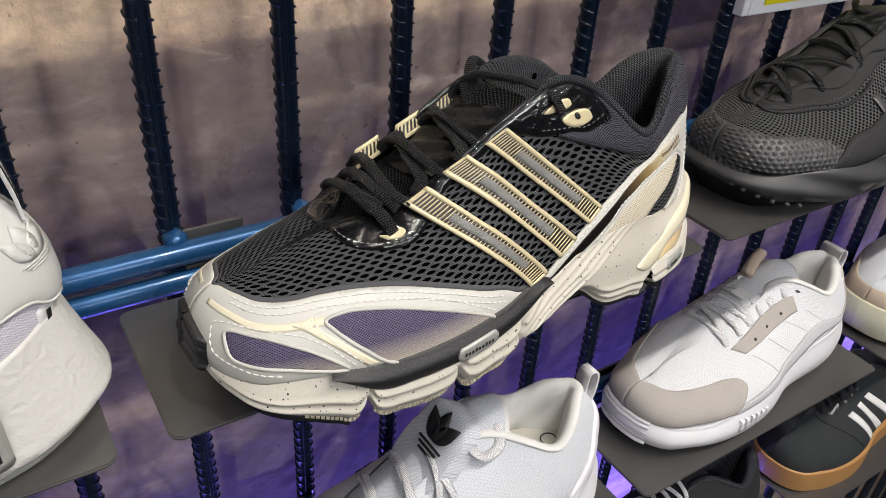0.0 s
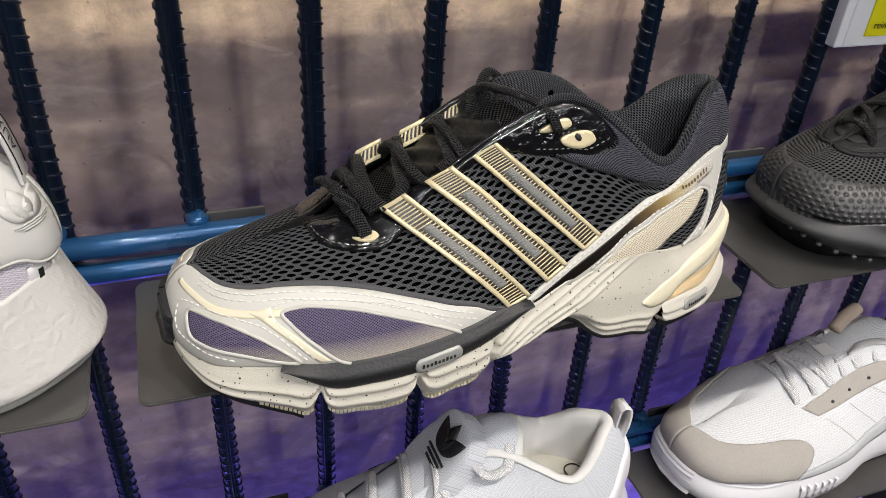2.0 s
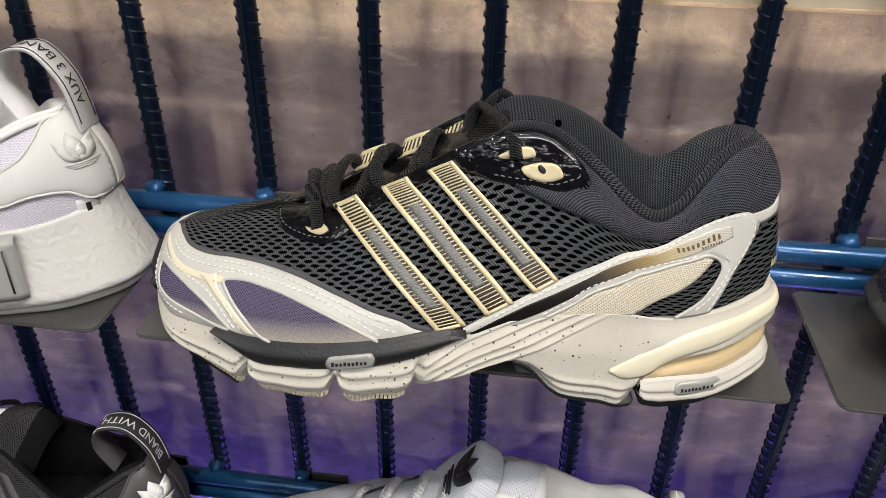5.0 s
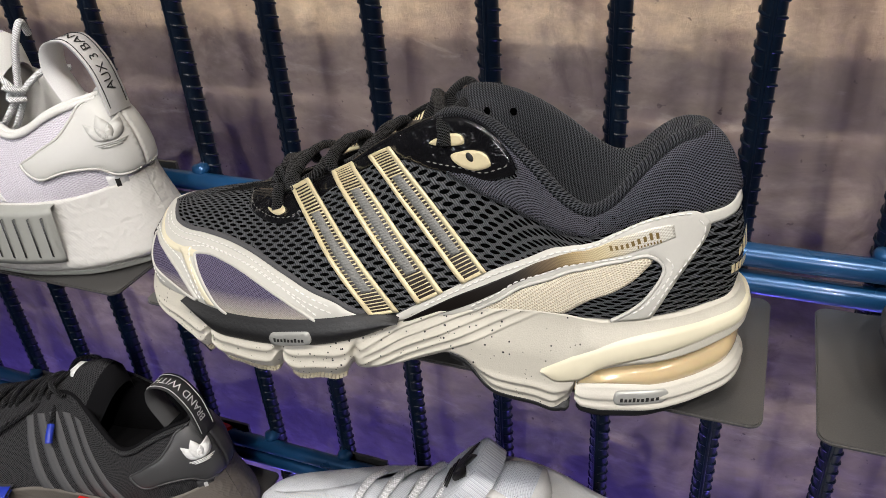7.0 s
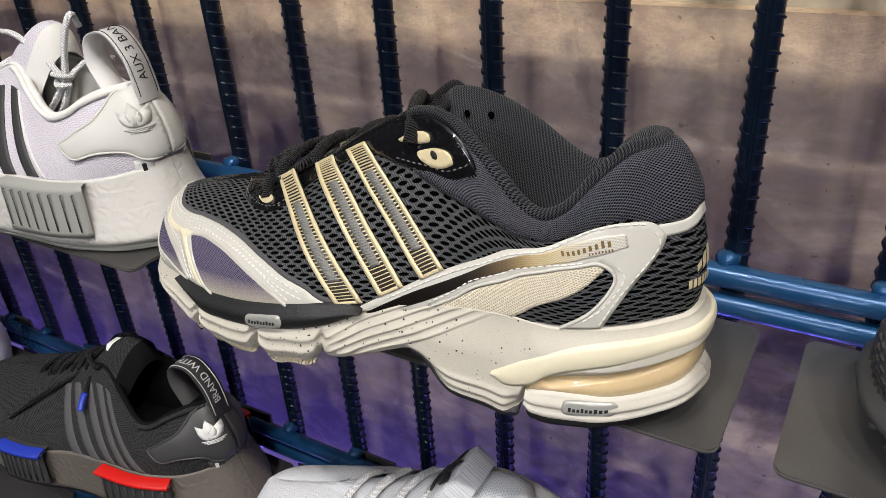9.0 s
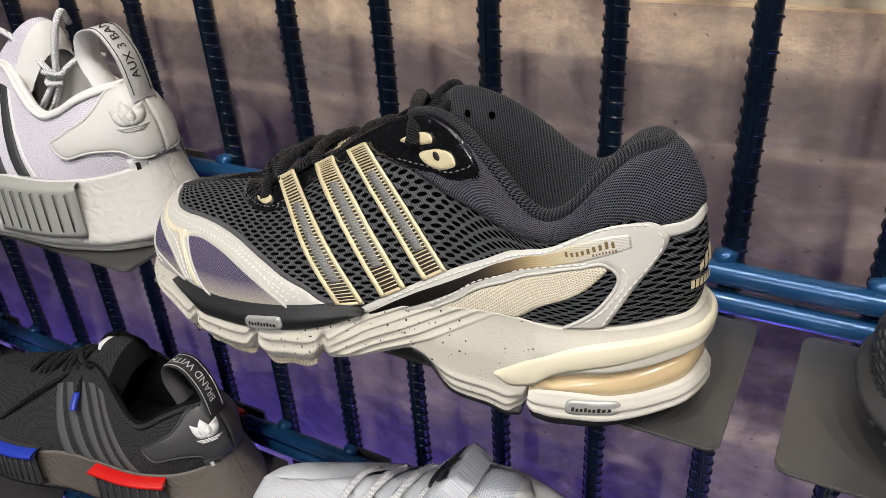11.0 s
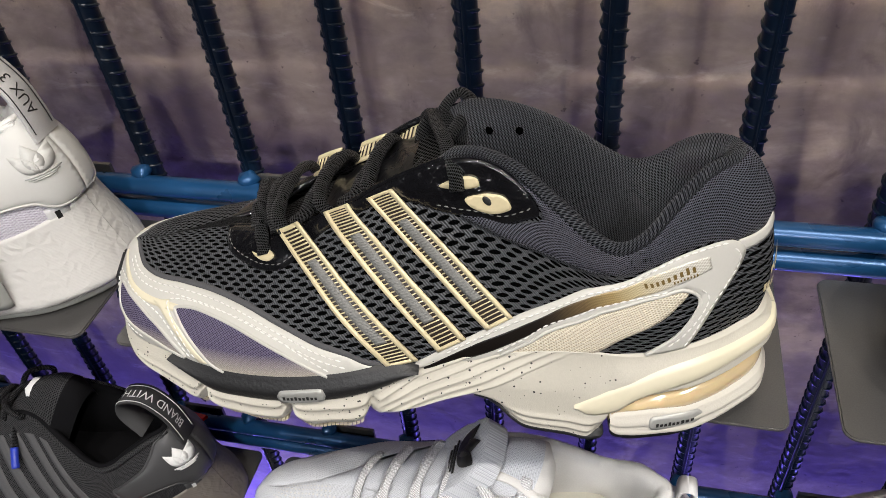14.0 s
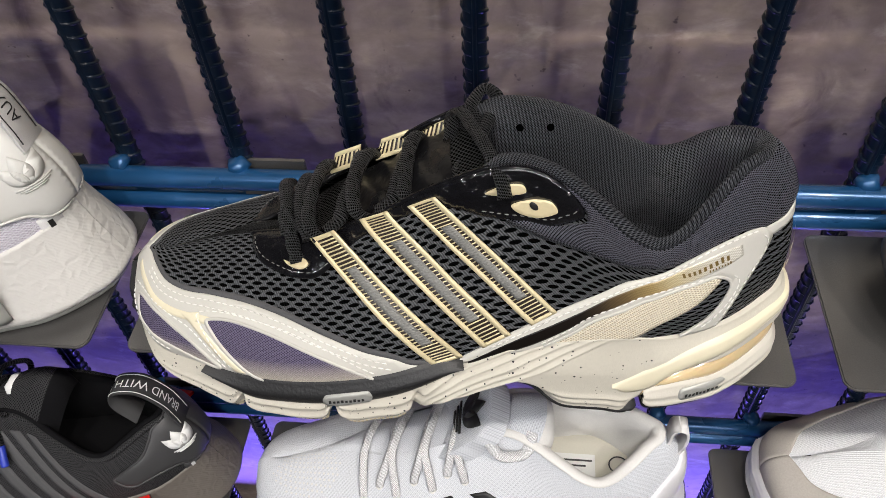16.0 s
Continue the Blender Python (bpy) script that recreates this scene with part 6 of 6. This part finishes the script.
    part("tongue_label", box_bm(.128, .142, .012, .026, .1085, .1095), M_PAPER, t)
    h = last.t(np.array([1.0]))[0]
    tab = spline([h + (.004, 0, -.03), h + (.006, 0, 0), h + (.003, 0, .010), h + (-.004, 0, .012), h + (-.006, 0, .0)], 30)
    ring = np.stack([tab + (0, -.011, 0), tab + (0, .011, 0), tab + (.002, .011, 0), tab + (.002, -.011, 0), tab + (0, -.011, 0)], 1)
    part("heel_tab", grid_mesh("heel_tab", ring), M_TAPEW, t)
    return t


panel_runner(pose(0.434, 0.312, 1.043))


def black_runner(m):
    """The all-black runner beside the middle shoe: studded toe, air mesh, layered eyestay, chunky wavy sole."""
    last = shifted(2, 0)
    top = keyed((0, 36), (.045, 34), (.125, 37), (.26, 41), (.4, 40), (.55, 46), (.75, 56), (1, 60))
    bot = keyed((0, 22), (.045, 22), (.12, 14), (.25, 10), (.44, 9), (.6, 12), (.8, 6), (1, 9))
    t, near, far = sneaker("black_runner", m, "all-black mesh runner with textured toe and chunky black sole", last, M_AIRB, M_TPUB, M_LINING, top, bot, lambda u, s: .001 + .005 * np.sin(np.clip(s, 0, 1) * math.pi) + .0016 * np.sin(s * 9 + u * 26) * step01(u, .08, .2), roll=.004, tongue=M_SUEDEK, tongue_up=.006, scale=(1, 1, .9))
    for side in (near, far):
        ov = np.concatenate([spline(((0, .64), (.05, .56), (.10, .48), (.16, .43), (.21, .38), (.255, .22), (.27, 0)), 50), np.linspace((.26, 0), (0, 0), 30)])
        p = patch("toe_overlay", ov, side, .0007, M_TPUB, t, crown=.0003, label="black embossed toe overlay")
        for i in range(19 if side is near else 7):
            for j in range(9):
                u0, v0 = .010 + .0132 * i + .0066 * (j % 2), .03 + .062 * j
                if v0 > .58 - 1.0 * max(0, u0 - .01) - .6 * max(0, u0 - .2):
                    continue
                a = np.linspace(0, 2 * math.pi, 7)
                ring = np.array((1.0, .72, .25))
                uu, vv = u0 + .0062 * np.cos(a)[None] * ring[:, None], v0 + .037 * np.sin(a)[None] * ring[:, None]
                hh = np.repeat(np.array((.0006, .0012, .0015))[:, None], 7, 1)
                part("toe_stud", grid_mesh("toe_stud", side(uu, np.clip(vv, 0, 1), hh)), M_TPUB, p)
        sd = closed(((.22, .0), (.25, .20), (.30, .33), (.38, .36), (.47, .42), (.52, .40), (.50, .2), (.56, .0), (.40, .0)), 70).clip(0, 1)
        patch("suede_swoop", sd, side, .0019, M_SUEDEK, t, crown=.0004, label="black suede side swoop")
        stitches("stitching", np.array(((.255, .16), (.305, .285), (.38, .315), (.465, .375))), side, t, M_TPUB, .0024)
        es = closed(((.10, .985), (.11, .87), (.14, .79), (.19, .74), (.26, .715), (.33, .66), (.40, .66), (.46, .70), (.58, .74), (.66, .84), (.66, .985), (.40, .985), (.20, .985)), 100).clip(0, 1)
        e = patch("eyestay", es, side, .0014, M_SUEDEK, t, crown=.0006, label="black layered eyestay")
        es = closed(((.14, .97), (.15, .89), (.18, .84), (.22, .83), (.245, .88), (.30, .90), (.335, .83), (.37, .77), (.42, .77), (.46, .84), (.52, .86), (.56, .80), (.61, .81), (.63, .90), (.63, .985), (.40, .985), (.2, .985)), 120).clip(0, 1)
        patch("eyestay_layer", es, side, .0032, M_SUEDEK, e, skirt=.0016, crown=.0006)
        stitches("stitching", np.array(((.118, .95), (.128, .865), (.155, .80), (.20, .765), (.265, .74), (.335, .69), (.40, .69))), side, e, M_TPUB, .0021)
        rim = spline(((.095, .98), (.105, .85), (.135, .76), (.19, .70), (.26, .675), (.33, .615), (.41, .615), (.47, .66)), 60)
        part("eyestay_rim", tube_mesh("eyestay_rim", side(*rim.T, np.full(60, .0008)), .0014, 8), M_SUEDEK, t)
        ribbon("side_bar", ((.43, .55), (.435, .3), (.43, .1)), ((.455, .55), (.46, .3), (.455, .1)), side, M_TPUB, t, height=.0018, n=16, m=4)
        ribbon("side_bar", ((.48, .55), (.485, .3), (.48, .1)), ((.505, .55), (.51, .3), (.505, .1)), side, M_TPUB, t, height=.0018, n=16, m=4)
        patch("heel_cage", closed(((.70, .0), (.74, .35), (.82, .55), (.92, .6), (1.0, .6), (1.0, .0)), 60).clip(0, 1), side, .0016, M_TPUB, t, crown=.0006)
    for f in (False, True):
        band("toe_guard", last, 0, .055, lambda u: .050 - .25 * np.maximum(0, u - .02), lambda u: .02 + 0 * u, lambda u, s: .0034 * np.sin(np.clip(s, 0, 1) * math.pi)**.5 - .0016 + .0005 * np.sin(u * 700) - .02 * u, M_TPUB, t, 60, 14, f, label="ribbed black toe guard")
    for u, z in ((.01, .030), (.035, .024), (.052, .022), (.075, .019), (.1, .016), (.13, .013), (.16, .011)):
        bm = bmesh.new()
        bmesh.ops.create_icosphere(bm, subdivisions=2, radius=.0019, matrix=Matrix.Translation(Vector(last.sole(np.array([u]), np.array([z]), np.array([.0030]))[0])))
        part("tread_stud", bm, M_TPUB, t)
    lace_run(t, last, (.20, .33, .46, .57), .80, M_LACE, .0024, .95, 9.0, .11)
    bow = spline([(150, 24, 118), (160, 8, 128), (176, 6, 126), (166, 22, 120), (158, 34, 124), (172, 44, 128)], 60) * MM
    part("lace", tube_mesh("lace", bow, .0026, 8), M_LACE, t)
    return t


black_runner(pose(0.434, 0.297, 1.284))


def court_shoe(m):
    """The slate nubuck court shoe with three white stripes on a gum sole."""
    last = shifted(-8, -8)
    top = keyed((0, 34), (.3, 32), (.6, 34), (1, 38))
    bot = keyed((0, 6), (.1, 2), (.9, 2), (1, 4))
    t, near, far = sneaker("court_shoe", m, "slate-black nubuck shoe with white stripes on a gum sole", last, M_NUBUCK, M_GUM, M_LINING, top, bot, lambda u, s: .0035 + .0008 * np.sin(s * math.pi), roll=.003, tongue=M_NUBUCK, throat=.28)
    for side in (near, far):
        for k in range(3):
            u0 = .40 + .075 * k
            ribbon("stripe", ((u0, .66), (u0 + .06, .3), (u0 + .09, .06)), ((u0 + .034, .66), (u0 + .094, .3), (u0 + .124, .06)), side, M_PAPER, t, height=.0009, n=20, m=4)
        part("eyestay_seam", tube_mesh("eyestay_seam", side(*spline(((.27, .98), (.26, .82), (.29, .70), (.36, .45), (.42, .1)), 40).T, np.full(40, .0006)), .0006, 6), M_LINING, t)
        for u0 in (.33, .38, .43, .48, .53):
            a = np.linspace(0, 2 * math.pi, 12, endpoint=False)
            ring = side(u0 + .006 * np.cos(a), .84 + .02 * np.sin(a), np.full(12, .0009))
            part("eyelet", tube_mesh("eyelet", np.concatenate([ring, ring[:2]]), .0005, 5, caps=False), M_PLUGG, t)
    for k in range(7):
        bars_of_print("print_bar", [(.335 + .009 * k, .341 + .009 * k, .80 + .01 * k, .84 + .01 * k, 1)], near, M_PAPER, t, .001)
    lace_run(t, last, (.30, .36, .42, .48, .54), .92, M_LACE, .0030, .5, 5.0, .05)
    return t


court_shoe(pose(0.752, 0.322, 0.80))


def plain_sneaker(m, name, label, up, sole, toe, lace, lin):
    last = shifted(0, 0)
    top = keyed((0, 44), (.3, 42), (.6, 46), (1, 52))
    bot = keyed((0, 8), (.15, 4), (.9, 4), (1, 6))
    t, near, far = sneaker(name, m, label, last, up, sole, lin, top, bot, lambda u, s: .004 + .003 * np.sin(s * math.pi), roll=.004)
    for side in (near, far):
        ov = np.concatenate([spline(((0, .5), (.08, .42), (.2, .36), (.35, .3), (.5, .12), (.55, 0)), 50), np.linspace((.53, 0), (0, 0), 30)])
        patch("toe_band", ov, side, .0012, toe, t, crown=.0004)
    lace_run(t, last, (.30, .37, .44, .51, .58), .92, lace, .0026, .6, 6.0, .05)
    return t


plain_sneaker(pose(0.757, 0.300, 1.043), "low_sneaker", "white sneaker with beige suede toe band and ivory sole", M_KNITW2, M_SOLEC, M_SUEDEB, M_LACEW, M_LINW)
plain_sneaker(pose(0.408, 0.300, 0.80), "low_sneaker", "black sneaker with grey-flecked laces under the shelf", M_KNITB, M_TPUB, M_NUBUCK, M_LACEW, M_LINING)
plain_sneaker(pose(-0.245, 0.275, 0.80), "low_sneaker", "white sneaker with white laces below the black one", M_RIPW, M_SOLEW, M_SUEDE, M_LACEW, M_LINW)
plain_sneaker(pose(-0.585, 0.285, 1.043), "low_sneaker", "pale grey sneaker beyond the black knit one", M_KNITW2, M_SOLEW, M_SUEDE, M_LACEW, M_LINW)


# ---------------------------------------------------------------- the product card clipped to the bars
def product_card(m):
    t = thing("product_card", m, "white product card with a yellow panel hung on the bars", "sign")
    part("holder", box_bm(0, .21, -.004, 0, 0, .14, .0015), M_CARDW, t)
    y = part("panel", box_bm(.014, .204, -.0052, -.0042, .007, .132, .0004), M_YELLOW, t, "yellow printed panel")
    part("fold", box_bm(-.006, .004, -.003, .006, .0, .14, .001), M_CARDW, t)
    words("reimagined to create maximum comfort", Matrix.Translation((.072, -.0056, .014)) @ pose(0, 0, 0, 90), .0066, M_INK, t)
    for k in range(5):
        part("print_bar", box_bm(.026, .19 - .03 * (k % 2), -.0057, -.0053, .026 + .011 * k, .0315 + .011 * k), M_INK, y)
    part("clip", box_bm(.09, .12, 0, .006, .09, .12, .001), M_CARDW, t)
    return t


product_card(pose(0.507, 0.360, 1.383, 0, 0, 0))
